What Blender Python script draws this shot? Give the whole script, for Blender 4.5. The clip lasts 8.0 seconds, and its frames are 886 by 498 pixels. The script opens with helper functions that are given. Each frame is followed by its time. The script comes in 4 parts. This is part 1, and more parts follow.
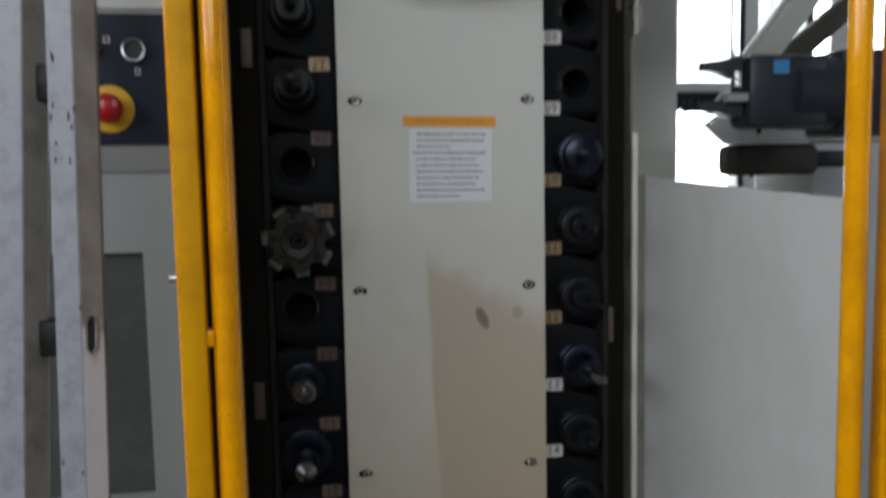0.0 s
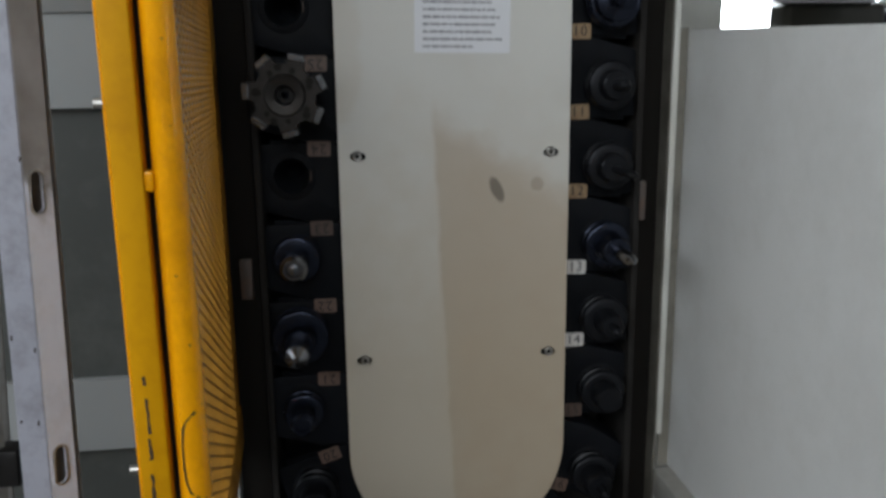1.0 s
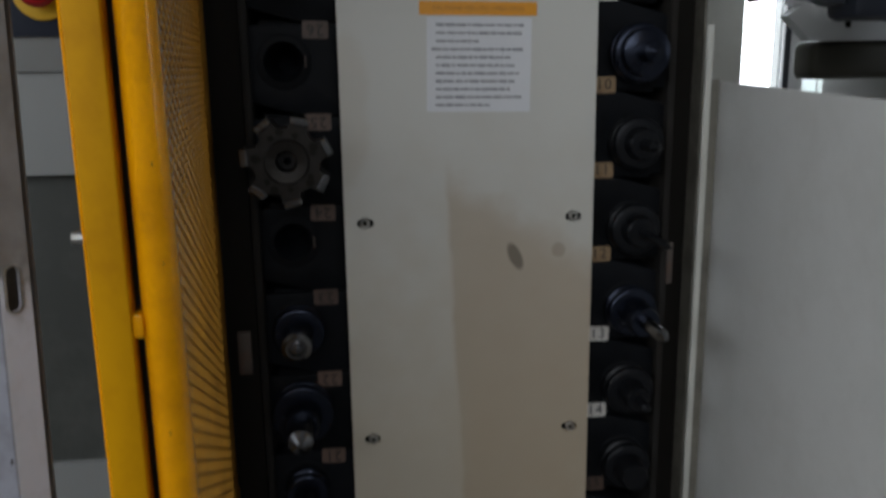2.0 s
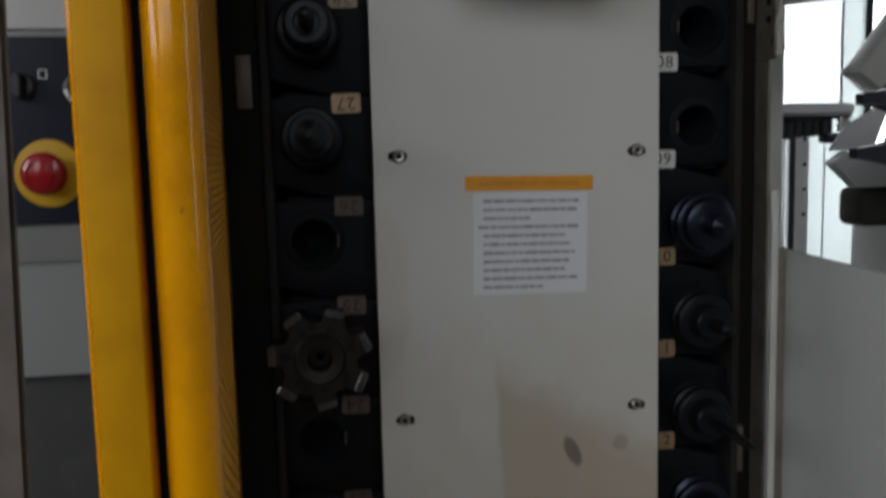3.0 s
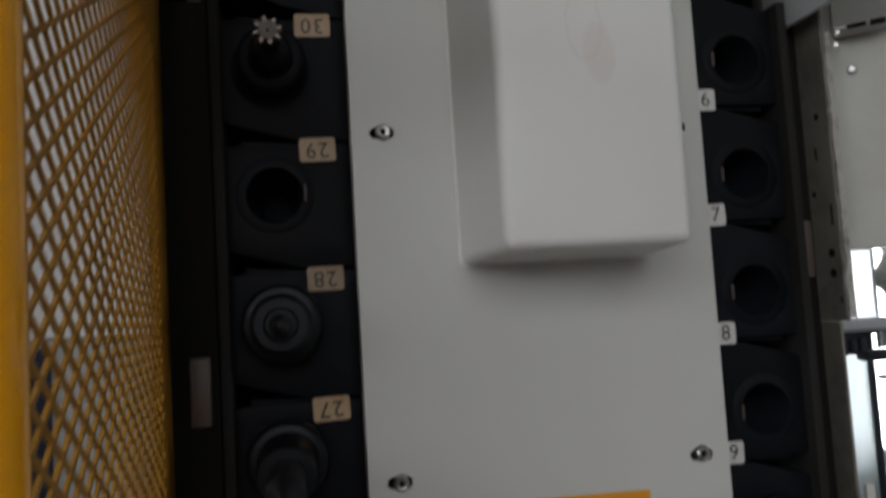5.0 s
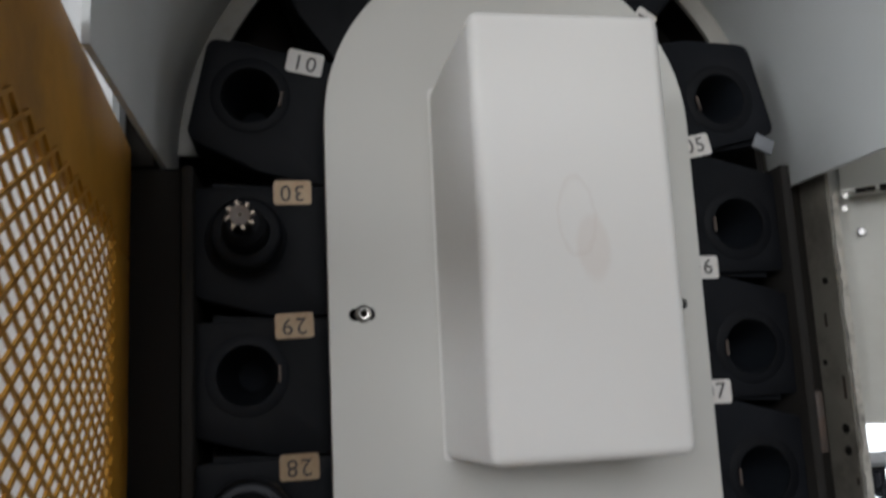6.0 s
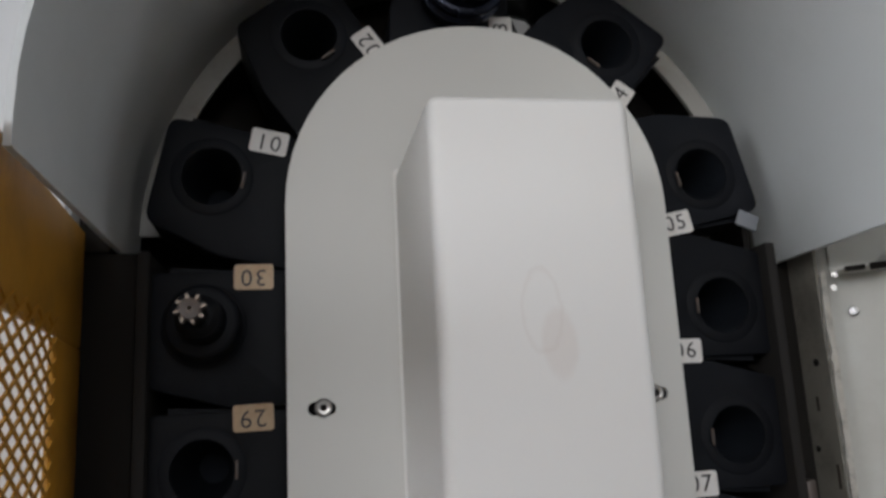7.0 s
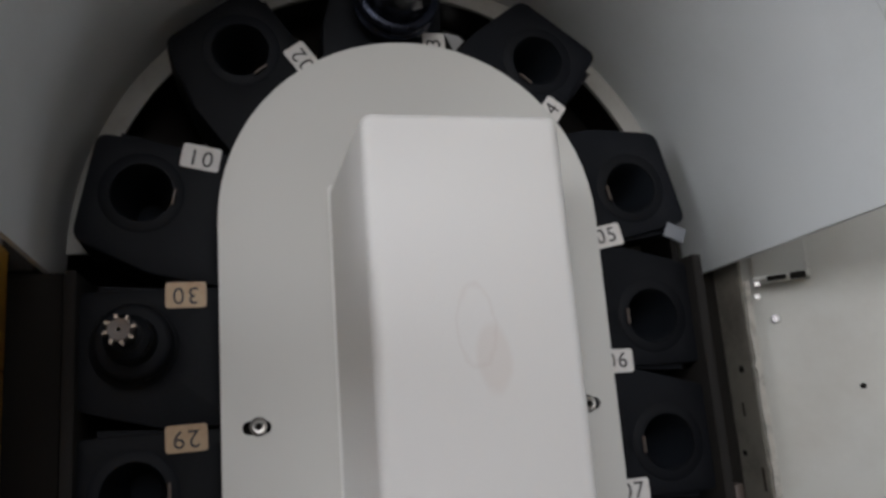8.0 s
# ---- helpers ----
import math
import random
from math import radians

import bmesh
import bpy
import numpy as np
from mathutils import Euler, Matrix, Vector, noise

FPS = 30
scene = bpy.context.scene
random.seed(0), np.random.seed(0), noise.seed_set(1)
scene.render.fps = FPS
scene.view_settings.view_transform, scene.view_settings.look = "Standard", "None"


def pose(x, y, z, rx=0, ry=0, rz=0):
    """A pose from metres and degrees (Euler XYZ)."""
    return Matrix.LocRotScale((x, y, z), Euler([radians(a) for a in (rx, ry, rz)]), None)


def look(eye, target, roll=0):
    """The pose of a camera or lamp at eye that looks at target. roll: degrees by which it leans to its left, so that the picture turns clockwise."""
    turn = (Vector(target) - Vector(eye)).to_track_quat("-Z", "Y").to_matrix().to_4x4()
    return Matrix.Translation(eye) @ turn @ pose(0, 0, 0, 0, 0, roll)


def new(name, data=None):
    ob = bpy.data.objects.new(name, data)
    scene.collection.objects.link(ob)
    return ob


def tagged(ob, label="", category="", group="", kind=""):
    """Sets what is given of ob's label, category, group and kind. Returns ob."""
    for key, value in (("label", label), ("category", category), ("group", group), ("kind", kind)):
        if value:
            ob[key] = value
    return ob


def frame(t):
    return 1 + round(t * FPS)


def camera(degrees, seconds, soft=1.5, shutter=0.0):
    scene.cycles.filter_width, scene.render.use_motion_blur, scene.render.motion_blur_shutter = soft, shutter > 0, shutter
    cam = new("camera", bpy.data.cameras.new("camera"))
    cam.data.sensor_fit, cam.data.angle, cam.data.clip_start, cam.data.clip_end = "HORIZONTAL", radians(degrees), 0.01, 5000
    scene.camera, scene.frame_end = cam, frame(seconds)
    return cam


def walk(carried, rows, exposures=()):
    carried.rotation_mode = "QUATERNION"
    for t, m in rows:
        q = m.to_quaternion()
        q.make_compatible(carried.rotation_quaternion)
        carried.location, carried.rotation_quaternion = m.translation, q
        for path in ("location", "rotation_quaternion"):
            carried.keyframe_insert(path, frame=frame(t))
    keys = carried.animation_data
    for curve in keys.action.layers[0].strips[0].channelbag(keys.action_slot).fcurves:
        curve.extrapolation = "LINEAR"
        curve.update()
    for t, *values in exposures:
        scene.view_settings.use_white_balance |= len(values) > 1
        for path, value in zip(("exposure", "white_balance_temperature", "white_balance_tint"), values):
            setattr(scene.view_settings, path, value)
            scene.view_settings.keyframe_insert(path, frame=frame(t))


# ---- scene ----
cam = camera(56.8, 8.0, soft=3.0, shutter=0.5)
PATH = [
    (0, (-0.168, -1.164, 1.344), (0.111, 0.807, 1.152), -1.1),
    (0.5, (-0.146, -1.091, 1.302), (0.097, 0.864, 0.959), -1.2),
    (1, (-0.135, -1.032, 1.278), (0.086, 0.91, 0.852), -0.7),
    (1.2, (-0.132, -1.016, 1.274), (0.087, 0.918, 0.816), -0.7),
    (2.3, (-0.164, -0.9, 1.377), (0.091, 1.045, 0.986), -0.6),
    (2.5, (-0.175, -0.876, 1.387), (0.086, 1.08, 1.061), -0.5),
    (3, (-0.195, -0.814, 1.437), (0.082, 1.155, 1.223), -1.4),
    (3.5, (-0.195, -0.768, 1.475), (0.14, 1.202, 1.387), -3.4),
    (4, (-0.202, -0.711, 1.496), (0.138, 1.26, 1.482), -3.8),
    (4.5, (-0.199, -0.672, 1.534), (0.137, 1.299, 1.584), -3.8),
    (5, (-0.192, -0.634, 1.569), (0.155, 1.329, 1.726), -3.4),
    (5.2, (-0.186, -0.632, 1.594), (0.155, 1.33, 1.777), -3.3),
    (6.3, (-0.159, -0.591, 1.677), (0.19, 1.346, 2.033), -2.7),
    (6.5, (-0.15, -0.586, 1.683), (0.196, 1.347, 2.061), -2.7),
    (7, (-0.133, -0.589, 1.698), (0.197, 1.338, 2.118), -2.9),
    (7.5, (-0.129, -0.587, 1.709), (0.265, 1.325, 2.141), -3.6),
    (8, (-0.131, -0.594, 1.703), (0.346, 1.301, 2.131), -4.4),
]
EXPOSURE = [(0.0, -0.22, 6400, 8), (0.5, 0.08, 6350, 8), (1.2, -0.16, 6350, 8), (2.5, -0.83, 6450, 10), (3.5, -0.90, 6550, 11), (4.5, -0.98, 6600, 12), (5.2, -0.33, 6500, 12), (6.5, 0.04, 6500, 13), (7.0, 0.05, 6500, 14), (7.5, 0.42, 6500, 15), (8.0, -0.02, 6500, 15)]
walk(cam, [(t, look(eye, target, roll)) for t, eye, target, roll in PATH], EXPOSURE)
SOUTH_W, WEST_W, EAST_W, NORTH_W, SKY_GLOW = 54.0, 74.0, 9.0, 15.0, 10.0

# ---- light ----
world = bpy.data.worlds.new("sky")
scene.world = world
world.use_nodes = True
wn = world.node_tree.nodes
sky = wn.new("ShaderNodeTexSky")
sky.sky_type, sky.sun_disc, sky.sun_elevation, sky.sun_rotation = "NISHITA", False, radians(40), radians(200)
wn["Background"].inputs["Strength"].default_value = 0.1
world.node_tree.links.new(sky.outputs["Color"], wn["Background"].inputs["Color"])


def window_light(name, eye, target, sx, sy, watts, color):
    data = bpy.data.lights.new(name, "AREA")
    data.shape, data.size, data.size_y, data.energy, data.color = "RECTANGLE", sx, sy, watts, color
    ob = new(name, data)
    ob.matrix_world = look(eye, target)
    return ob


window_light("daylight_south", (-1.0, -3.45, 2.6), (-1.0, 0, 2.25), 3.0, 1.3, SOUTH_W, (0.98, 1.0, 0.99))
window_light("daylight_west", (-3.05, -1.6, 2.5), (0, -1.6, 2.2), 2.2, 1.2, WEST_W, (0.93, 0.97, 1.0))
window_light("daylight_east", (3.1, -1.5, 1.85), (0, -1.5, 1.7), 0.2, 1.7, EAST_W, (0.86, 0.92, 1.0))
window_light("daylight_north", (1.75, 2.25, 1.75), (1.75, 0, 1.75), 1.9, 1.7, NORTH_W, (0.93, 0.97, 1.0))


# ---- materials ----
def material(name, color, rough=0.5, metal=0.0, vary=0.08, scale=30.0, bump=0.05, bump_scale=300.0, dirt=None, dirt_amount=0.0, dirt_scale=9.0, coat=0.0, rough_vary=0.08, random_tint=0.0, spec=0.5):
    m = bpy.data.materials.new(name)
    m.use_nodes = True
    nt = m.node_tree
    n, l = nt.nodes, nt.links
    b = n["Principled BSDF"]
    tc = n.new("ShaderNodeTexCoord")
    big = n.new("ShaderNodeTexNoise")
    big.inputs["Scale"].default_value, big.inputs["Detail"].default_value = scale, 6
    l.new(tc.outputs["Object"], big.inputs["Vector"])
    ramp = n.new("ShaderNodeMix")
    ramp.data_type = "RGBA"
    ramp.inputs[6].default_value = (*[c * (1 - vary) for c in color], 1)
    ramp.inputs[7].default_value = (*[min(1, c * (1 + vary)) for c in color], 1)
    l.new(big.outputs["Fac"], ramp.inputs[0])
    out = ramp.outputs[2]
    if dirt:
        dn = n.new("ShaderNodeTexNoise")
        dn.inputs["Scale"].default_value, dn.inputs["Detail"].default_value, dn.inputs["Roughness"].default_value = dirt_scale, 9, 0.7
        l.new(tc.outputs["Object"], dn.inputs["Vector"])
        mr = n.new("ShaderNodeMapRange")
        mr.inputs[1].default_value, mr.inputs[2].default_value, mr.inputs[4].default_value = 0.47, 0.72, dirt_amount
        l.new(dn.outputs["Fac"], mr.inputs[0])
        dm = n.new("ShaderNodeMix")
        dm.data_type = "RGBA"
        dm.inputs[7].default_value = (*dirt, 1)
        l.new(mr.outputs[0], dm.inputs[0])
        l.new(out, dm.inputs[6])
        out = dm.outputs[2]
    if random_tint:
        info = n.new("ShaderNodeObjectInfo")
        hsv = n.new("ShaderNodeHueSaturation")
        rv = n.new("ShaderNodeMapRange")
        rv.inputs[3].default_value, rv.inputs[4].default_value = 1 - random_tint, 1 + random_tint
        l.new(info.outputs["Random"], rv.inputs[0])
        l.new(rv.outputs[0], hsv.inputs["Value"])
        l.new(out, hsv.inputs["Color"])
        out = hsv.outputs["Color"]
    l.new(out, b.inputs["Base Color"])
    rr = n.new("ShaderNodeMapRange")
    rr.inputs[3].default_value, rr.inputs[4].default_value = max(0.03, rough - rough_vary), min(1, rough + rough_vary)
    l.new(big.outputs["Fac"], rr.inputs[0])
    l.new(rr.outputs[0], b.inputs["Roughness"])
    b.inputs["Metallic"].default_value = metal
    b.inputs["Specular IOR Level"].default_value = spec
    b.inputs["Coat Weight"].default_value = coat
    b.inputs["Coat Roughness"].default_value = 0.12
    if bump:
        fine = n.new("ShaderNodeTexNoise")
        fine.inputs["Scale"].default_value, fine.inputs["Detail"].default_value = bump_scale, 3
        l.new(tc.outputs["Object"], fine.inputs["Vector"])
        bp = n.new("ShaderNodeBump")
        bp.inputs["Strength"].default_value, bp.inputs["Distance"].default_value = bump, 0.002
        l.new(fine.outputs["Fac"], bp.inputs["Height"])
        l.new(bp.outputs["Normal"], b.inputs["Normal"])
    return m


def stained(m, masks, color):
    """Adds stains and tones of a given shape to a material. masks: node builders that return a 0..1 socket."""
    nt = m.node_tree
    n, l = nt.nodes, nt.links
    b = n["Principled BSDF"]
    tc = n.new("ShaderNodeTexCoord")
    sep = n.new("ShaderNodeSeparateXYZ")
    wob = n.new("ShaderNodeTexNoise")
    wob.inputs["Scale"].default_value, wob.inputs["Detail"].default_value = 22, 7
    l.new(tc.outputs["Object"], wob.inputs["Vector"])
    l.new(tc.outputs["Object"], sep.inputs[0])

    def op(kind, a, c):
        q = n.new("ShaderNodeMath")
        q.operation = kind
        for i, v in enumerate((a, c)):
            if isinstance(v, (int, float)):
                q.inputs[i].default_value = v
            else:
                l.new(v, q.inputs[i])
        return q.outputs[0]

    def step(v, lo, hi):
        q = n.new("ShaderNodeMapRange")
        q.interpolation_type = "SMOOTHSTEP"
        q.inputs[1].default_value, q.inputs[2].default_value = lo, hi
        l.new(v, q.inputs[0])
        return q.outputs[0]

    for mask, col in zip(masks, color):
        old = b.inputs["Base Color"].links[0].from_socket
        f = mask(sep.outputs[0], sep.outputs[2], wob.outputs["Fac"], op, step)
        mx = n.new("ShaderNodeMix")
        mx.data_type = "RGBA"
        l.new(f, mx.inputs[0])
        l.new(old, mx.inputs[6])
        mx.inputs[7].default_value = (*col, 1)
        l.new(mx.outputs[2], b.inputs["Base Color"])
    return m


def drip_mask(x, z, w, op, step):
    """Oil that ran down: a straight edge on one side, a slanting top."""
    wx = op("ADD", op("ADD", x, op("MULTIPLY", op("SUBTRACT", z, 1.24), 0.045)), op("MULTIPLY", op("SUBTRACT", w, 0.5), 0.012))
    side = step(wx, -0.034, -0.025)
    top = op("ADD", op("ADD", z, op("MULTIPLY", x, 0.62)), op("MULTIPLY", op("SUBTRACT", w, 0.5), 0.075))
    low = op("SUBTRACT", 1.0, step(top, 1.175, 1.235))
    thin = op("ADD", 0.45, op("MULTIPLY", w, 0.6))
    return op("MULTIPLY", op("MULTIPLY", op("MULTIPLY", side, low), thin), 0.8)


# Brown film deepening downwards, with the weaker light low on the plate mixed in.
def low_film_dim_mask(x, z, w, op, step):
    low = op("SUBTRACT", 1.0, step(op("ADD", z, op("MULTIPLY", w, 0.3)), 0.95, 1.5))
    return op("MULTIPLY", low, 0.72)


def spot(cx, cz, rx, rz, lean, strength):
    def mask(x, z, w, op, step):
        dz = op("SUBTRACT", z, cz)
        dx = op("SUBTRACT", op("SUBTRACT", x, cx), op("MULTIPLY", dz, lean))
        d = op("ADD", op("POWER", op("ABSOLUTE", op("DIVIDE", dx, rx), 0), 2.0), op("POWER", op("ABSOLUTE", op("DIVIDE", dz, rz), 0), 2.0))
        d = op("ADD", d, op("MULTIPLY", op("SUBTRACT", w, 0.5), 1.6))
        return op("MULTIPLY", op("SUBTRACT", 1.0, step(d, 0.45, 1.1)), strength)
    return mask


def ring_mask(cx, cz, rx, rz, strength):
    def mask(x, z, w, op, step):
        d = op("ADD", op("POWER", op("ABSOLUTE", op("DIVIDE", op("SUBTRACT", x, cx), rx), 0), 2.0), op("POWER", op("ABSOLUTE", op("DIVIDE", op("SUBTRACT", z, cz), rz), 0), 2.0))
        d = op("ADD", d, op("MULTIPLY", op("SUBTRACT", w, 0.5), 4.5))
        inside = step(d, 0.5, 0.95)
        outside = op("SUBTRACT", 1.0, step(d, 0.95, 1.15))
        return op("MULTIPLY", op("MULTIPLY", inside, outside), strength)
    return mask


GREYWHITE = (0.60, 0.60, 0.56)
plate_paint = stained(
    material("cover_paint", (0.555, 0.55, 0.52), 0.42, vary=0.03, scale=6, bump=0.06, bump_scale=900),
    [low_film_dim_mask, drip_mask, spot(0.053, 1.127, 0.009, 0.018, -0.35, 0.8), spot(0.106, 1.133, 0.01, 0.01, 0.0, 0.45), spot(-0.14, 1.30, 0.03, 0.10, 0.0, 0.18)],
    [(0.42, 0.36, 0.265), (0.375, 0.295, 0.205), (0.13, 0.11, 0.085), (0.25, 0.19, 0.13), (0.42, 0.33, 0.22)])
box_paint = stained(
    material("motor_cover_paint", (0.72, 0.71, 0.69), 0.4, vary=0.025, scale=7, bump=0.05, bump_scale=900),
    [ring_mask(0.009, 1.763, 0.012, 0.026, 0.10), spot(0.019, 1.742, 0.012, 0.024, 0.0, 0.16)],
    [(0.42, 0.31, 0.25), (0.5, 0.36, 0.28)])
machine_paint = material("machine_paint", GREYWHITE, 0.45, vary=0.05, scale=5, bump=0.06, bump_scale=700, dirt=(0.36, 0.33, 0.27), dirt_amount=0.35, dirt_scale=5)
panel_paint = material("side_panel_paint", (0.61, 0.61, 0.60), 0.5, vary=0.05, scale=4, bump=0.1, bump_scale=260, dirt=(0.40, 0.39, 0.36), dirt_amount=0.3, dirt_scale=7)
hood_paint = material("hood_paint", (0.54, 0.56, 0.56), 0.48, vary=0.04, scale=5, bump=0.08, bump_scale=400, dirt=(0.36, 0.37, 0.36), dirt_amount=0.3, dirt_scale=4)
rim_paint = material("rim_paint", (0.38, 0.37, 0.34), 0.5, vary=0.12, scale=14, bump=0.1, dirt=(0.18, 0.15, 0.11), dirt_amount=0.55, dirt_scale=16)
cabinet_paint = material("cabinet_paint", (0.29, 0.30, 0.30), 0.5, vary=0.04, scale=5, bump=0.08, bump_scale=500, dirt=(0.29, 0.29, 0.28), dirt_amount=0.3)
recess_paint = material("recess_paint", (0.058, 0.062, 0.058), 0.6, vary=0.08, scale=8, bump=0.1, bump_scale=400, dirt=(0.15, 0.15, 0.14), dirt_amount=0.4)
grimy_rail = material("grimy_rail", (0.22, 0.205, 0.175), 0.6, vary=0.25, scale=26, bump=0.25, bump_scale=160, dirt=(0.055, 0.045, 0.035), dirt_amount=0.7, dirt_scale=16)
chipped_edge = material("chipped_edge", (0.50, 0.48, 0.43), 0.55, vary=0.2, scale=60, bump=0.3, bump_scale=200, dirt=(0.05, 0.045, 0.04), dirt_amount=0.9, dirt_scale=45)
pot_black = material("pot_black", (0.0072, 0.0082, 0.0108), 0.55, vary=0.3, scale=40, bump=0.1, bump_scale=500, dirt=(0.0095, 0.0095, 0.0100), dirt_amount=0.5, dirt_scale=20, random_tint=0.25, spec=0.11)
bore_black = material("bore_black", (0.014, 0.017, 0.022), 0.7, vary=0.2, bump=0.05, spec=0.08)
dark_steel = material("dark_steel", (0.019, 0.018, 0.018), 0.45, metal=0.3, vary=0.3, scale=30, bump=0.15, dirt=(0.006, 0.005, 0.005), dirt_amount=0.7, spec=0.3)
void_black = material("housing_black", (0.024, 0.0225, 0.0215), 0.8, vary=0.4, scale=12, bump=0.15, dirt=(0.022, 0.019, 0.016), dirt_amount=0.6, spec=0.08)
holder_steel = material("holder_steel", (0.022, 0.027, 0.044), 0.25, metal=0.8, vary=0.25, scale=35, bump=0.08, dirt=(0.008, 0.008, 0.010), dirt_amount=0.6, dirt_scale=25)
dull_steel = material("dull_steel", (0.011, 0.012, 0.015), 0.38, metal=0.5, vary=0.3, scale=35, bump=0.08, dirt=(0.006, 0.006, 0.007), dirt_amount=0.6, dirt_scale=25, spec=0.3)
bright_steel = material("bright_steel", (0.55, 0.55, 0.55), 0.25, metal=1.0, vary=0.12, scale=60, bump=0.06)
insert_steel = material("insert_steel", (0.20, 0.20, 0.21), 0.22, metal=1.0, vary=0.2, scale=60, bump=0.08)
mill_steel = material("mill_steel", (0.030, 0.027, 0.025), 0.42, metal=0.75, vary=0.35, scale=45, bump=0.15, dirt=(0.015, 0.012, 0.010), dirt_amount=0.7, dirt_scale=40)
carbide = material("carbide", (0.18, 0.15, 0.125), 0.38, metal=1.0, vary=0.15, scale=80, bump=0.06)
zinc = material("zinc_bolt", (0.55, 0.54, 0.52), 0.3, metal=1.0, vary=0.2, scale=200, bump=0.1, bump_scale=900, dirt=(0.12, 0.1, 0.08), dirt_amount=0.5, dirt_scale=150)
yellow_paint = material("yellow_paint", (0.84, 0.355, 0.001), 0.08, vary=0.06, scale=8, bump=0.05, bump_scale=160, dirt=(0.36, 0.13, 0.002), dirt_amount=0.5, dirt_scale=12, coat=0.0, rough_vary=0.03, spec=0.36)
bar_paint = material("bar_paint", (0.60, 0.285, 0.001), 0.5, vary=0.06, scale=8, bump=0.05, bump_scale=160, dirt=(0.30, 0.10, 0.002), dirt_amount=0.5, dirt_scale=12, spec=0.12)
# Guard yellow turned browner for the shade on mesh and plates, plus dirt.
shaded_mesh_paint = material("shaded_mesh_paint", (0.40, 0.19, 0.02), 0.5, vary=0.12, scale=20, bump=0.1, dirt=(0.15, 0.07, 0.014), dirt_amount=0.6, dirt_scale=12, spec=0.3)
scratch_black = material("scratch_black", (0.03, 0.02, 0.012), 0.7, vary=0.3, bump=0.1)
seal_black = material("seal_black", (0.014, 0.0125, 0.011), 0.8, vary=0.3, scale=14, bump=0.1, spec=0.12)
navy = material("navy_panel", (0.006, 0.010, 0.024), 0.45, vary=0.12, scale=12, bump=0.05, dirt=(0.018, 0.022, 0.03), dirt_amount=0.25, spec=0.25)
red_plastic = material("red_plastic", (0.42, 0.012, 0.018), 0.22, vary=0.05, bump=0.0, coat=0.3)
yellow_plastic = material("yellow_plastic", (0.66, 0.38, 0.01), 0.4, vary=0.05, bump=0.0)
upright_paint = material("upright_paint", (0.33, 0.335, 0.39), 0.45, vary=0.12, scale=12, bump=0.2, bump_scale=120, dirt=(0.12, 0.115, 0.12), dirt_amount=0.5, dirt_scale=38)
# Darker brown-grey for the outer side, inner and back faces.
upright_side = material("upright_dark_side", (0.27, 0.255, 0.24), 0.55, vary=0.2, scale=14, bump=0.25, bump_scale=120, dirt=(0.07, 0.06, 0.05), dirt_amount=0.85, dirt_scale=12)
label_white = material("label_white", (0.66, 0.64, 0.62), 0.45, vary=0.05, scale=120, bump=0.02, dirt=(0.42, 0.33, 0.24), dirt_amount=0.35, dirt_scale=60)
label_oily = material("label_oily", (0.42, 0.285, 0.16), 0.45, vary=0.12, scale=120, bump=0.02, dirt=(0.30, 0.15, 0.06), dirt_amount=0.8, dirt_scale=50, random_tint=0.3)
# Darker brown tone for the labels of the left and lower pots.
label_brown = material("label_brown", (0.13, 0.085, 0.068), 0.5, vary=0.15, scale=120, bump=0.02, dirt=(0.07, 0.045, 0.03), dirt_amount=0.8, dirt_scale=50, random_tint=0.35)
ink = material("ink", (0.015, 0.012, 0.012), 0.5, vary=0.1, bump=0.0)
grey_ink = material("grey_ink", (0.24, 0.24, 0.27), 0.5, vary=0.1, bump=0.0)
paper = material("paper", (0.66, 0.67, 0.70), 0.5, vary=0.03, scale=20, bump=0.02)
orange_print = material("orange_print", (0.72, 0.30, 0.012), 0.45, vary=0.05, scale=20, bump=0.0)
orange_ink = material("orange_ink", (0.36, 0.14, 0.012), 0.45, vary=0.05, bump=0.0)
tag_grey = material("tag_grey", (0.17, 0.18, 0.20), 0.5, vary=0.1, scale=60, bump=0.05)
tab_metal = material("tab_metal", (0.11, 0.09, 0.08), 0.5, metal=0.2, vary=0.15, scale=60, bump=0.1, dirt=(0.15, 0.07, 0.035), dirt_amount=0.7, dirt_scale=30)
arm_dark = material("arm_dark", (0.014, 0.017, 0.026), 0.4, vary=0.2, scale=15, bump=0.1)
arm_olive = material("arm_olive", (0.055, 0.052, 0.04), 0.5, metal=0.3, vary=0.2, scale=12, bump=0.1)
blue_label = material("blue_label", (0.05, 0.22, 0.48), 0.4, vary=0.1, bump=0.0)
wall_paint = material("wall_paint", (0.26, 0.26, 0.255), 0.85, vary=0.05, scale=3, bump=0.1, bump_scale=60, dirt=(0.18, 0.175, 0.17), dirt_amount=0.3, dirt_scale=2)
concrete = material("concrete", (0.13, 0.127, 0.12), 0.7, vary=0.15, scale=3, bump=0.2, bump_scale=80, dirt=(0.10, 0.095, 0.085), dirt_amount=0.6, dirt_scale=4)


def glow(name, color, strength):
    m = bpy.data.materials.new(name)
    m.use_nodes = True
    nt = m.node_tree
    b = nt.nodes["Principled BSDF"]
    nz = nt.nodes.new("ShaderNodeTexNoise")
    nz.inputs["Scale"].default_value = 1.2
    mx = nt.nodes.new("ShaderNodeMix")
    mx.data_type = "RGBA"
    mx.inputs[6].default_value = (*[c * 0.75 for c in color], 1)
    mx.inputs[7].default_value = (*color, 1)
    nt.links.new(nz.outputs["Fac"], mx.inputs[0])
    nt.links.new(mx.outputs[2], b.inputs["Emission Color"])
    b.inputs["Emission Strength"].default_value = strength
    return m


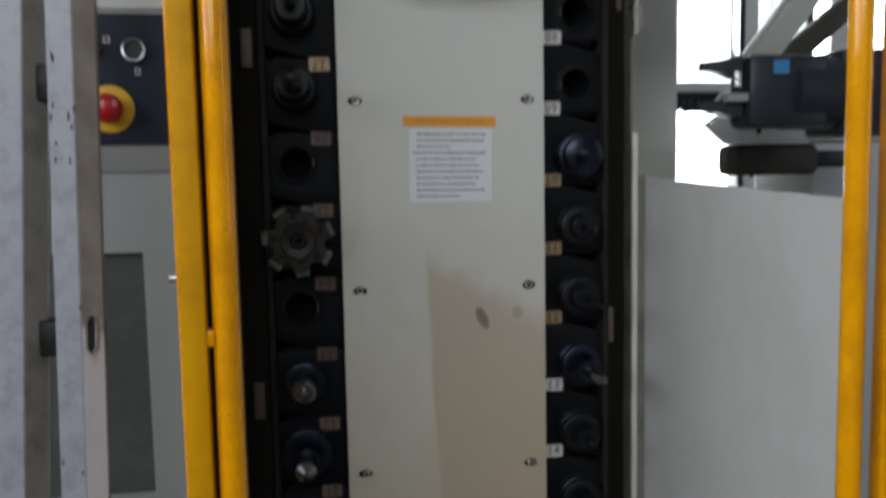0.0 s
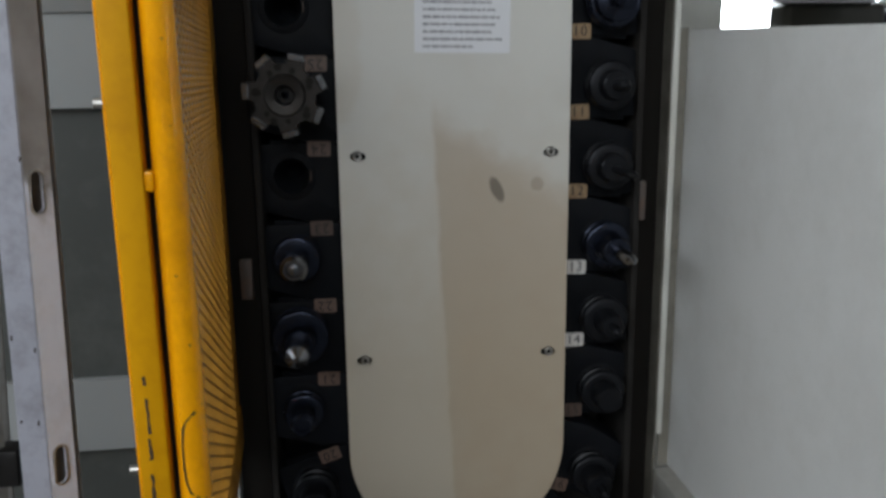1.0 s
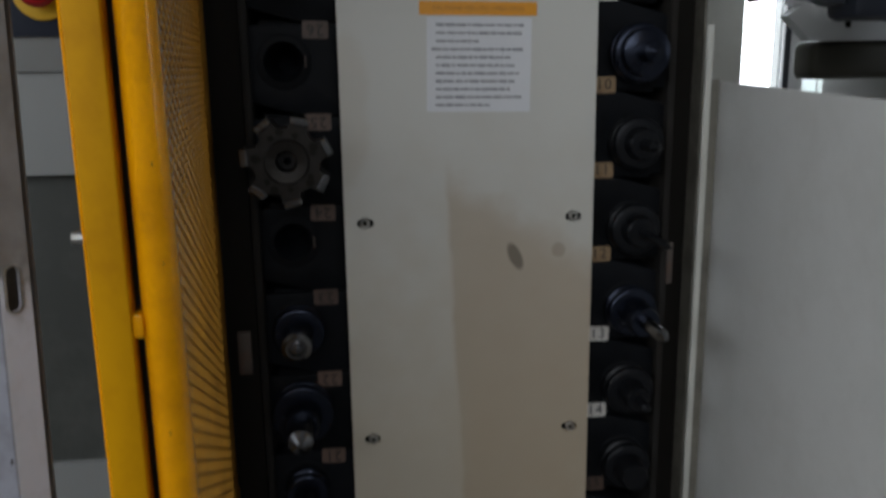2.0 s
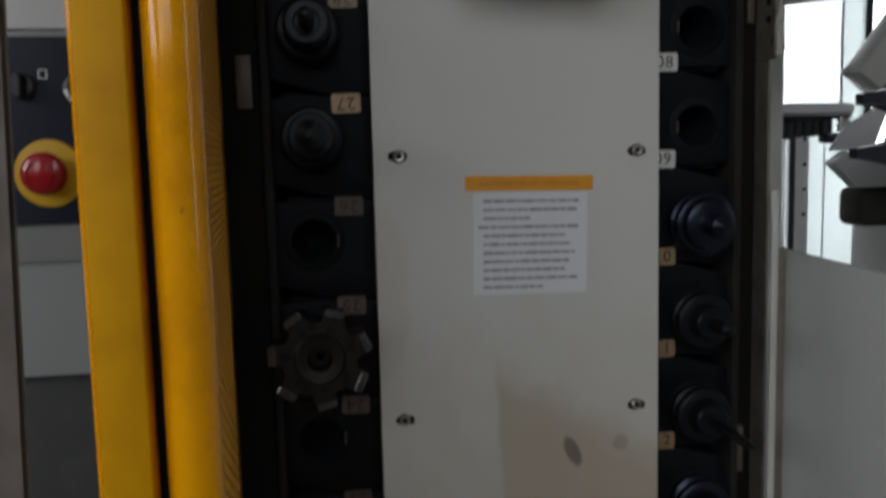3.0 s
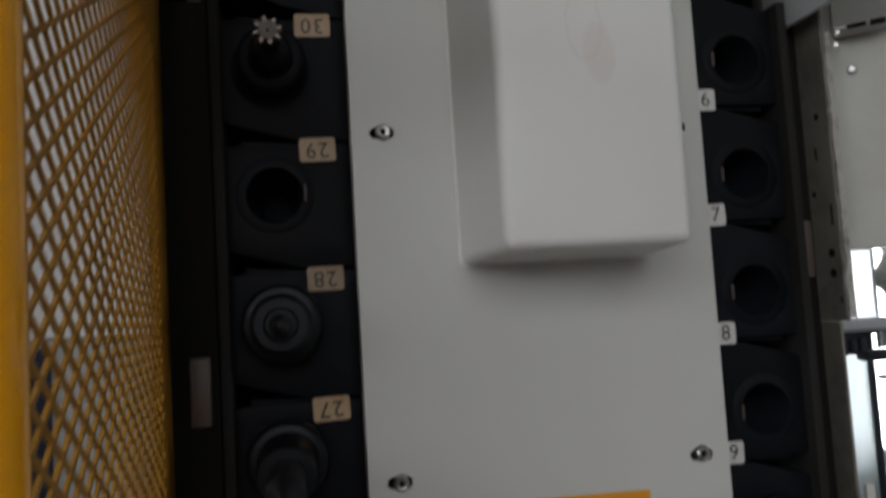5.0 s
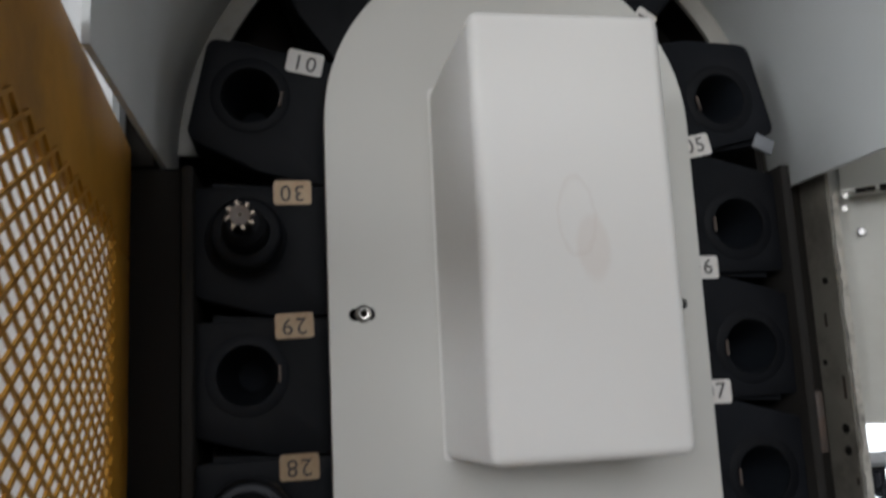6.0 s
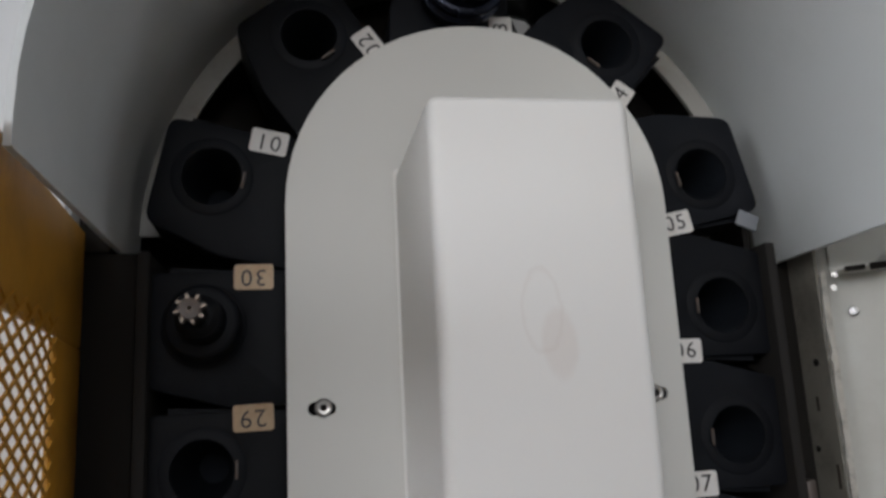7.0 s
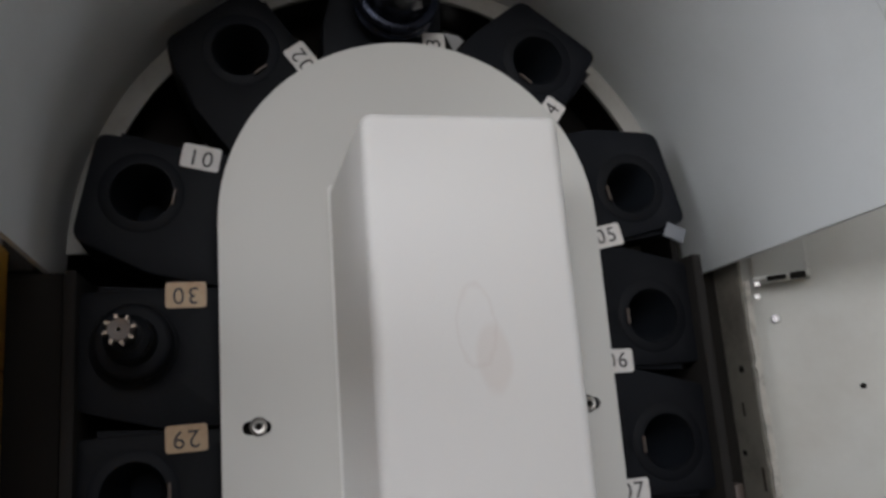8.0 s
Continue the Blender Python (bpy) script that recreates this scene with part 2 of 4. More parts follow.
white_paint = material("white_paint", (0.70, 0.71, 0.72), 0.45, vary=0.03, scale=5, bump=0.06, bump_scale=500)
gloss_white = material("gloss_white", (0.80, 0.81, 0.83), 0.15, vary=0.02, scale=6, bump=0.02, coat=0.6)
# White enclosure front: transmission added so the daylight behind stands for its glare.
frosted = material("backlit_white", (0.80, 0.84, 0.86), 0.55, vary=0.04, scale=5, bump=0.03)
frosted.node_tree.nodes["Principled BSDF"].inputs["Transmission Weight"].default_value = 0.85
door_frost = material("door_pane", (0.55, 0.60, 0.60), 0.6, vary=0.05, scale=3, bump=0.03)
door_frost.node_tree.nodes["Principled BSDF"].inputs["Transmission Weight"].default_value = 0.55
outdoors = glow("outdoors", (0.93, 0.97, 1.0), SKY_GLOW)


# ---- mesh helpers ----
def box(bm, x0, x1, y0, y1, z0, z1, bevel=0.0, seg=2):
    r = bmesh.ops.create_cube(bm, size=1, matrix=Matrix.Translation(((x0 + x1) / 2, (y0 + y1) / 2, (z0 + z1) / 2)) @ Matrix.Diagonal((x1 - x0, y1 - y0, z1 - z0, 1)))
    if bevel:
        edges = list({e for v in r["verts"] for e in v.link_edges})
        bmesh.ops.bevel(bm, geom=edges, offset=bevel, segments=seg, profile=0.5, affect="EDGES")
    return bm


def cyl(bm, c, r, depth, axis="Y", seg=24, r2=None):
    turn = {"X": Euler((0, radians(90), 0)), "Y": Euler((radians(90), 0, 0)), "Z": Euler((0, 0, 0))}[axis]
    bmesh.ops.create_cone(bm, cap_ends=True, segments=seg, radius1=r, radius2=r if r2 is None else r2, depth=depth, matrix=Matrix.LocRotScale(c, turn, None))
    return bm


def lathe(bm, profile, seg=28, centre=(0, 0, 0)):
    """Turns (radius, y) points about the y axis; ends with radius 0 close the form."""
    rings = []
    for r, y in profile:
        if r == 0:
            rings.append([bm.verts.new((centre[0], centre[1] + y, centre[2]))])
        else:
            rings.append([bm.verts.new((centre[0] + r * math.cos(2 * math.pi * k / seg), centre[1] + y, centre[2] + r * math.sin(2 * math.pi * k / seg))) for k in range(seg)])
    for a, b in zip(rings, rings[1:]):
        for k in range(seg):
            q = (k + 1) % seg
            if len(a) == 1 and len(b) > 1:
                bm.faces.new((a[0], b[k], b[q]))
            elif len(b) == 1 and len(a) > 1:
                bm.faces.new((a[k], a[q], b[0]))
            elif len(a) > 1:
                bm.faces.new((a[k], a[q], b[q], b[k]))
    return bm


def prism(bm, loop, y0, y1, holes=()):
    """A plate from an outline in x, z with holes, between two depths."""
    edges = []
    for pts in (loop, *holes):
        vs = [bm.verts.new((p[0], y0, p[1])) for p in pts]
        edges += [bm.edges.new((vs[i], vs[(i + 1) % len(vs)])) for i in range(len(vs))]
    made = bmesh.ops.triangle_fill(bm, edges=edges, use_beauty=True, use_dissolve=False)
    faces = [g for g in made["geom"] if isinstance(g, bmesh.types.BMFace)]
    ext = bmesh.ops.extrude_face_region(bm, geom=faces)
    bmesh.ops.translate(bm, verts=[v for v in ext["geom"] if isinstance(v, bmesh.types.BMVert)], vec=(0, y1 - y0, 0))
    return bm


def rounded(x0, x1, z0, z1, r, seg=6):
    pts = []
    for cx, cz, a0 in ((x1 - r, z1 - r, 0), (x0 + r, z1 - r, 90), (x0 + r, z0 + r, 180), (x1 - r, z0 + r, 270)):
        for k in range(seg + 1):
            a = radians(a0 + 90 * k / seg)
            pts.append((cx + r * math.cos(a), cz + r * math.sin(a)))
    return pts


def ring(cx, cz, r, seg=24, rz=None):
    return [(cx + r * math.cos(2 * math.pi * k / seg), cz + (rz or r) * math.sin(2 * math.pi * k / seg)) for k in range(seg)]


def finish(name, bm, mat, smooth=True):
    bmesh.ops.recalc_face_normals(bm, faces=bm.faces)
    me = bpy.data.meshes.new(name)
    if smooth:
        for f in bm.faces:
            f.smooth = True
        for e in bm.edges:
            if len(e.link_faces) == 2 and e.calc_face_angle(0) > 0.6:
                e.smooth = False
    bm.to_mesh(me)
    bm.free()
    me.materials.append(mat)
    return me


def part(name, bm, mat, parent=None, label="", at=None):
    ob = new(name, finish(name, bm, mat))
    if parent:
        ob.parent = parent
    if at:
        ob.matrix_basis = at
    return tagged(ob, label)


def thing(name, label, category, m=None, group="", kind=""):
    ob = new(name)
    ob.empty_display_size = 0.02
    if m:
        ob.matrix_basis = m
    return tagged(ob, label, category, group, kind)


def lettering(name, body, size, mat, parent, m):
    cu = bpy.data.curves.new("text", "FONT")
    cu.body, cu.size, cu.align_x, cu.align_y, cu.extrude, cu.resolution_u = body, size, "CENTER", "CENTER", 0.00015, 3
    tmp = bpy.data.objects.new("text", cu)
    me = bpy.data.meshes.new_from_object(tmp)
    bpy.data.objects.remove(tmp)
    bpy.data.curves.remove(cu)
    bm = bmesh.new()
    bm.from_mesh(me)
    bmesh.ops.remove_doubles(bm, verts=bm.verts, dist=0.00002)
    bm.to_mesh(me)
    bm.free()
    me.name = name
    me.materials.append(mat)
    ob = new(name, me)
    ob.parent, ob.matrix_basis = parent, m
    return ob


def B():
    return bmesh.new()


# ---- hall ----
def slab(name, label, mat, category, holes, *spans):
    ob = part(name, box(B(), *spans), mat)
    return tagged(ob, label, category, kind="structure")


def wall_with_opening(name, label, axis, at0, at1, u0, u1, z0, z1, *openings):
    """A wall with window openings (u0, u1, z0, z1); axis is the wall's normal."""
    bm = B()
    prism(bm, [(u0, z0), (u1, z0), (u1, z1), (u0, z1)], at0, at1, [[(o[0], o[2]), (o[1], o[2]), (o[1], o[3]), (o[0], o[3])] for o in openings])
    if axis == "X":
        bmesh.ops.rotate(bm, verts=bm.verts, cent=(0, 0, 0), matrix=Matrix.Rotation(radians(90), 3, "Z"))
        bmesh.ops.scale(bm, verts=bm.verts, vec=(-1, 1, 1))
    ob = part(name, bm, wall_paint)
    return tagged(ob, label, "wall", kind="structure")


slab("floor", "grey oil-stained concrete workshop floor", concrete, "floor", (), -3.2, 3.2, -3.6, 2.4, -0.15, 0.0)
slab("ceiling", "plain grey workshop ceiling", wall_paint, "ceiling", (), -3.35, 3.35, -3.75, 2.55, 3.6, 3.75)
wall_with_opening("wall_south", "grey workshop wall with a wide window", "Y", -3.75, -3.6, -3.2, 3.2, 0.0, 3.6, (-2.6, 0.6, 1.9, 3.3))
wall_with_opening("wall_north", "grey workshop wall with a tall bright window", "Y", 2.4, 2.55, -3.2, 3.2, 0.0, 3.6, (0.75, 2.75, 0.85, 2.65))
wall_with_opening("wall_west", "grey workshop wall with a window", "X", -3.35, -3.2, -3.6, 2.4, 0.0, 3.6, (-2.75, -0.45, 1.85, 3.15))
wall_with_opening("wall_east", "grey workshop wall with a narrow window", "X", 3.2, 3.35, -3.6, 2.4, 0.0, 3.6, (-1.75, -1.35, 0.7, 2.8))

window = thing("window_1", "white-framed tall window with bright daylight behind", "window", kind="structure")
part("window_frame", prism(B(), [(0.75, 0.85), (2.75, 0.85), (2.75, 2.65), (0.75, 2.65)], 2.44, 2.5,
     [[(a + 0.03, 0.9), (b - 0.03, 0.9), (b - 0.03, 2.6), (a + 0.03, 2.6)] for a, b in ((0.75, 1.75), (1.75, 2.75))]), cabinet_paint, window)
part("window_sill", box(B(), 0.72, 2.78, 2.3, 2.44, 0.81, 0.846, 0.006), cabinet_paint, window)
sky_card = part("backdrop", box(B(), -3.2, 5.5, 4.0, 4.05, -0.5, 4.5), outdoors)
tagged(sky_card, "pale overexposed daylight outside the window", "backdrop", kind="structure")

# ---- tool magazine: cover plate ----
PZ1, PZ0, PR = 1.8605, 0.772, 0.1475
CZ1 = 1.853


def stadium(r, seg=32):
    up = [(r * math.cos(math.pi * k / seg), PZ1 + r * math.sin(math.pi * k / seg)) for k in range(seg + 1)]
    dn = [(-r * math.cos(math.pi * k / seg), PZ0 - r * math.sin(math.pi * k / seg)) for k in range(seg + 1)]
    return up + dn


BOLT_Z = (1.7135, 1.4425, 1.1735, 0.9045)
slots = [rounded(x - 0.0098, x + 0.0098, z - 0.0046, z + 0.0046, 0.0045) for z in BOLT_Z for x in (-0.1235, 0.1235)]
cover = thing("magazine_cover", "oval off-white sheet-metal magazine cover, oil-stained brown below", "cover plate")
bm = prism(B(), stadium(PR), 0.0, 0.003, slots)
part("plate", bm, plate_paint, cover)
bm = prism(B(), stadium(PR), 0.003, 0.022, [stadium(PR - 0.003)])
part("flange", bm, plate_paint, cover)

for z in BOLT_Z:
    for side in (-1, 1):
        x = side * 0.1235 + random.uniform(-0.0015, 0.0015)
        bolt = thing("bolt", "small zinc-plated bolt in a slotted hole of the cover", "bolt", pose(x, 0, z + random.uniform(-0.001, 0.001), 0, random.uniform(0, 360), 0), "cover bolts")
        part("head", lathe(B(), [(0.0024, -0.0012), (0.0028, -0.0044), (0.0042, -0.0046), (0.0056, -0.0032), (0.0059, -0.001), (0.0059, 0.004), (0, 0.004)], 20), zinc, bolt)
        part("hex_socket", lathe(B(), [(0, -0.0022), (0.0026, -0.0022), (0.0026, -0.0016), (0, -0.0016)], 6), seal_black, bolt, "dark hex socket")
        part("washer", lathe(B(), [(0.003, -0.0007), (0.0066, -0.0007), (0.0066, 0.0005), (0.003, 0.0005)], 20), dark_steel, bolt)

# ---- motor cover box on the plate ----
bm = B()
vs = []
for x0, x1, z0, z1, y in ((-0.0555, 0.0790, 1.6085, 1.9060, -0.106), (-0.066, 0.091, 1.606, 1.887, -0.0005)):
    vs += [bm.verts.new(p) for p in ((x0, y, z0), (x1, y, z0), (x1, y, z1), (x0, y, z1))]
for f in ((0, 1, 2, 3), (4, 5, 6, 7), (0, 1, 5, 4), (1, 2, 6, 5), (2, 3, 7, 6), (3, 0, 4, 7)):
    bm.faces.new([vs[i] for i in f])
bmesh.ops.bevel(bm, geom=[e for e in bm.edges if min(v.co.y for v in e.verts) < -0.1], offset=0.0075, segments=5, profile=0.5, affect="EDGES")
mcover = thing("motor_cover", "off-white box-shaped motor cover with rounded edges, faint smear", "cover")
part("shell", bm, box_paint, mcover)
part("foot_flange", prism(B(), rounded(-0.0675, 0.0925, 1.6045, 1.8885, 0.004), -0.0016, -0.0002, [rounded(-0.06, 0.086, 1.615, 1.878, 0.006)]), box_paint, mcover)

# ---- caution notice ----
notice = thing("caution_notice", "white caution sticker with orange heading bar on the cover", "sticker", pose(0.009, -0.0006, 1.361, 0, 0.9, 0))
part("sheet", prism(B(), rounded(-0.058, 0.061, -0.062, 0.042, 0.002), -0.0002, 0.0006), paper, notice)
part("heading_bar", prism(B(), rounded(-0.0665, 0.0665, 0.0440, 0.0590, 0.0008), -0.0003, 0.0006), orange_print, notice, "orange heading bar")
rnd = random.Random(5)
head = lettering("heading_text", "CAUTIONS FOR ATC OPERATION", 0.0068, orange_ink, notice, pose(0, -0.0004, 0.051, 90, 0, 0))
tagged(head, "dark heading lettering")
for i, (a, b) in enumerate(((0, 0.98), (0, 0.96), (0, 0.5), (-0.05, 1.0), (0, 0.86), (0, 0.9), (0, 0.92), (0, 0.9), (0, 0.82), (0, 0.95), (0, 0.6))):
    z = 0.0335 - i * 0.0088
    x, end = -0.048 + a * 0.1, -0.048 + b * 0.104
    bm = B()
    while x < end - 0.004:
        w = min(rnd.uniform(0.004, 0.013), end - x)
        h = rnd.uniform(0.0011, 0.0016)
        box(bm, x, x + w, -0.0004, -0.0002, z - h, z + h)
        x += w + 0.0013
    part("text_line", bm, grey_ink, notice, "grey line of small print")

# ---- tool pots on the chain ----
HX, PITCH = 0.205, 0.1055


def pot_place(n):
    """Where pot n hangs on the chain: x, z and its turn from the x axis."""
    arc = {1: 168, 2: 127.8, 3: 90, 4: 51.8, 5: 12.5}
    low = {16: -18, 17: -54, 18: -90, 19: -126, 20: -162}
    if n in arc:
        a = radians(arc[n])
        return HX * math.cos(a), CZ1 + HX * math.sin(a), arc[n]
    if n in low:
        a = radians(low[n])
        return HX * math.cos(a), PZ0 + HX * math.sin(a), low[n]
    if n <= 15:
        return HX, 1.7845 - (n - 6) * PITCH, 0
    return -HX, 1.779 - (30 - n) * PITCH, 180


FACE = 0.043
BX = 0.004


def pot_block():
    bm = B()
    corners = (((0.046, -0.0415), 0.010), ((0.046, 0.0440), 0.010), ((-0.014, 0.0605), 0.004), ((-0.068, 0.0615), 0.003), ((-0.068, -0.0425), 0.003))
    outline = []
    for i, (c, r) in enumerate(corners):
        c = Vector(c)
        before, after = (Vector(corners[i - 1][0]) - c).normalized(), (Vector(corners[(i + 1) % 5][0]) - c).normalized()
        for k in range(5):
            u = k / 4
            outline.append(tuple(c + before * r * (1 - u) ** 2 + after * r * u ** 2))
    prism(bm, outline, FACE, 0.104, [ring(BX, 0, 0.0228, 36)])
    front = [e for e in bm.edges if len(e.link_faces) == 2 and e.calc_face_angle(0) > 1.2 and all(abs(v.co.y - FACE) < 1e-5 for v in e.verts)]
    bmesh.ops.bevel(bm, geom=front, offset=0.0012, segments=2, profile=0.5, affect="EDGES")
    return bm


pot_meshes = {
    "block": finish("block", pot_block(), pot_black),
    "collar": finish("collar", lathe(B(), [(0.0228, 0.048), (0.0228, FACE - 0.0006), (0.0233, FACE - 0.0011), (0.0300, FACE - 0.0011), (0.0316, FACE - 0.0002), (0.0318, FACE + 0.002)], 36), pot_black),
    "sleeve": finish("sleeve", lathe(B(), [(0.0226, FACE + 0.001), (0.0222, 0.06), (0.013, 0.105), (0.012, 0.12), (0, 0.12)], 28), bore_black),
    "barrel": finish("barrel", lathe(B(), [(0.034, 0.104), (0.034, 0.135), (0.027, 0.16), (0, 0.16)], 24), pot_black),
    "drive_key": finish("drive_key", box(B(), -0.0255, -0.0235, FACE - 0.0065, FACE - 0.004, -0.007, 0.006, 0.0005, 1), tab_metal),
    "link": finish("link", box(B(), -0.062, -0.02, 0.062, 0.098, -0.054, 0.054, 0.004, 1), pot_black),
    "wedge": finish("wedge", prism(B(), [(-0.066, -0.041), (0.030, -0.0465), (0.030, -0.0415), (-0.066, -0.0385)], 0.05, 0.095), pot_black),
}
label_shape = prism(B(), rounded(-0.0148, 0.0148, -0.0098, 0.0098, 0.0025), -0.0004, 0.0)
label_meshes = {k: finish("number_label", label_shape.copy(), m) for k, m in (("white", label_white), ("oily", label_oily), ("brown", label_brown))}
label_shape.free()
LABELS = {1: "white", 2: "white", 3: "white", 4: "white", 5: "white", 6: "white", 7: "white", 8: "white", 9: "white", 10: "oily", 11: "oily", 12: "oily", 13: "white", 14: "white", 30: "oily", 29: "oily", 28: "oily", 27: "oily", 26: "brown", 25: "brown", 24: "brown", 23: "brown", 22: "brown"}
WORDS = {"white": "white", "oily": "oil-yellowed", "brown": "dark brown"}
pot_pose = {}
for n in range(1, 31):
    x, z, a = pot_place(n)
    pot_pose[n] = pose(x, 0, z, 0, -a, 0)
    kind = LABELS.get(n, "brown")
    pot = thing("tool_pot", f"black plastic tool pot with {WORDS[kind]} label {n:02d}", "tool pot", pot_pose[n], "tool pots on the chain")
    for name, me in pot_meshes.items():
        ob = new(name, me)
        ob.parent = pot
        if name in ("collar", "sleeve", "barrel", "drive_key"):
            ob.matrix_basis = pose(BX, 0, 0)
    lab = new("number_label", label_meshes[kind])
    lab.parent = pot
    lab.matrix_basis = pose((-0.0345 if n in range(5, 16) else -0.033) + random.uniform(-0.0015, 0.0015), FACE - 0.0003, -0.036 + random.uniform(-0.001, 0.001), 0, random.uniform(-2, 2), 0)
    tagged(lab, f"{WORDS[kind]} number label")
    for k, digit in enumerate(f"{n:02d}"):
        lettering("digit", digit, 0.0185, ink, lab, pose(-0.0053 + 0.0106 * k, -0.0006, 0, 90, 0, 0))


# ---- tools in the pots ----
def holder(n, label, flange=0.0315, nose=(0.019, 0.05), nut=0.0, bit=(0.0, 0.0), bright=False, body_mat=None):
    steel = body_mat or holder_steel
    m = pot_pose[n] @ Matrix.Translation((BX - 0.002, 0, 0))
    h = thing("tool_holder", label, "tool holder", Matrix.Translation(m.translation), "tools in the pots")
    f = flange
    part("flange", lathe(B(), [(0, FACE - 0.001), (0.022, FACE - 0.001), (0.022, FACE - 0.006), (f - 0.002, FACE - 0.008), (f, FACE - 0.010), (f, FACE - 0.016), (f - 0.005, FACE - 0.019), (f - 0.005, FACE - 0.022), (f, FACE - 0.025), (f, FACE - 0.0285), (f - 0.0008, FACE - 0.0305), (f - 0.0022, FACE - 0.0318), (f - 0.004, FACE - 0.0325), (nose[0], FACE - 0.0325), (0, FACE - 0.0325)], 40), steel, h)
    y = FACE - 0.032
    r, length = nose
    part("body", lathe(B(), [(r + 0.002, y + 0.001), (r + 0.001, y - 0.004), (r, y - length * 0.9), (r - 0.002, y - length), (0.004, y - length), (0, y - length)], 32), steel, h)
    y -= length
    if nut:
        part("nut", lathe(B(), [(nut - 0.002, y + 0.012), (nut, y + 0.010), (nut, y - 0.006), (nut - 0.004, y - 0.011), (nut * 0.55, y - 0.011), (nut * 0.5, y - 0.006), (0, y - 0.006)], 24), insert_steel if bright else steel, h, "knurled clamping nut")
        y -= 0.008
    if bit[0]:
        part("bit", lathe(B(), [(bit[0], y + 0.004), (bit[0], y - bit[1] * 0.8), (bit[0] * 0.9, y - bit[1] * 0.82), (bit[0] * 0.25, y - bit[1]), (0, y - bit[1])], 16), insert_steel if bright else steel, h, "steel cutting bit")
    return h


def star(teeth, r0, r1, duty=0.5, skew=0.25):
    pts = []
    for k in range(teeth):
        a = 2 * math.pi / teeth
        for f, r in ((0.0, r0), (duty * skew, r1), (duty, r1), (duty + 0.06, r0)):
            pts.append((r * math.cos(a * (k + f)), r * math.sin(a * (k + f))))
    return pts


holder(28, "dark steel tool holder with a collet ring in its pot", nose=(0.022, 0.03), nut=0.023, bit=(0.0075, 0.048), body_mat=dull_steel)
holder(27, "dull steel tool holder with a thick drill", nose=(0.022, 0.055), nut=0.0, bit=(0.013, 0.075), body_mat=dull_steel)
holder(23, "steel tool holder with bright round nose", nose=(0.016, 0.042), nut=0.0170, bit=(0.006, 0.006), bright=True)
holder(22, "wide steel tool holder with bright bit", flange=0.0385, nose=(0.021, 0.03), nut=0.0, bit=(0.0145, 0.052), bright=True)
holder(21, "small dark steel tool holder", flange=0.027, nose=(0.014, 0.03), nut=0.016)
holder(20, "dark steel tool holder with round flange", nose=(0.02, 0.03), body_mat=dull_steel)
holder(10, "dark blue-black tool holder with domed nose", flange=0.0345, nose=(0.0265, 0.010), bit=(0.0115, 0.032))
holder(11, "dark steel tool holder with slim bit", nose=(0.018, 0.018), bit=(0.007, 0.04), body_mat=dull_steel)
holder(12, "dark steel tool holder with long drill", nose=(0.018, 0.02), bit=(0.005, 0.085), body_mat=dull_steel)
holder(13, "dark steel tool holder with long stepped bit", nose=(0.019, 0.042), bit=(0.008, 0.062), bright=True)
holder(14, "dark steel tool holder with slim nose", nose=(0.016, 0.03), bit=(0.006, 0.03), body_mat=dull_steel)
holder(15, "dark steel tool holder with round flange", nose=(0.018, 0.03), body_mat=dull_steel)
holder(16, "dark steel tool holder with short bit", nose=(0.018, 0.03), bit=(0.006, 0.03), body_mat=dull_steel)
holder(3, "large dark tool holder with polished rim", flange=0.036, nose=(0.028, 0.03), nut=0.029, bright=True)

mill = holder(25, "steel face mill with seven bright insert teeth", flange=0.0315, nose=(0.024, 0.012))
MY = FACE - 0.046
part("cutter_body", prism(B(), star(7, 0.0365, 0.0475, 0.60, 0.22), MY - 0.036, MY, [ring(0, 0, 0.012, 20)]), mill_steel, mill, "dark notched cutter body")
part("hub", lathe(B(), [(0.0118, MY - 0.020), (0.0118, MY - 0.038), (0.0225, MY - 0.0395), (0.0255, MY - 0.0355)], 28), mill_steel, mill)
for k in range(5):
    a = 2 * math.pi / 5 * k + 0.5
    part("chip_hole", lathe(B(), [(0, MY - 0.0364), (0.0048, MY - 0.0364), (0.0048, MY - 0.0355), (0, MY - 0.0355)], 12), seal_black, mill, "dark round hole", at=pose(0.0335 * math.cos(a), 0, 0.0335 * math.sin(a)))
part("clamp_screw", lathe(B(), [(0.0045, MY - 0.018), (0.0045, MY - 0.024), (0.0095, MY - 0.024), (0.0105, MY - 0.022), (0.0105, MY - 0.012)], 20), dark_steel, mill)
for k in range(7):
    a = 2 * math.pi / 7 * (k + 0.36)
    bm = box(B(), -0.0015, 0.0065, MY - 0.039, MY - 0.020, -0.0095, 0.0095, 0.001, 1)
    part("insert", bm, insert_steel, mill, "bright carbide insert", at=pose(0.0430 * math.cos(a), 0, 0.0430 * math.sin(a), 0, -math.degrees(a) - 8, 0))
    part("insert_screw", lathe(B(), [(0.0035, MY - 0.0355), (0.0035, MY - 0.0375), (0, MY - 0.0375)], 10), seal_black, mill, at=pose(0.0300 * math.cos(a), 0, 0.0300 * math.sin(a)))

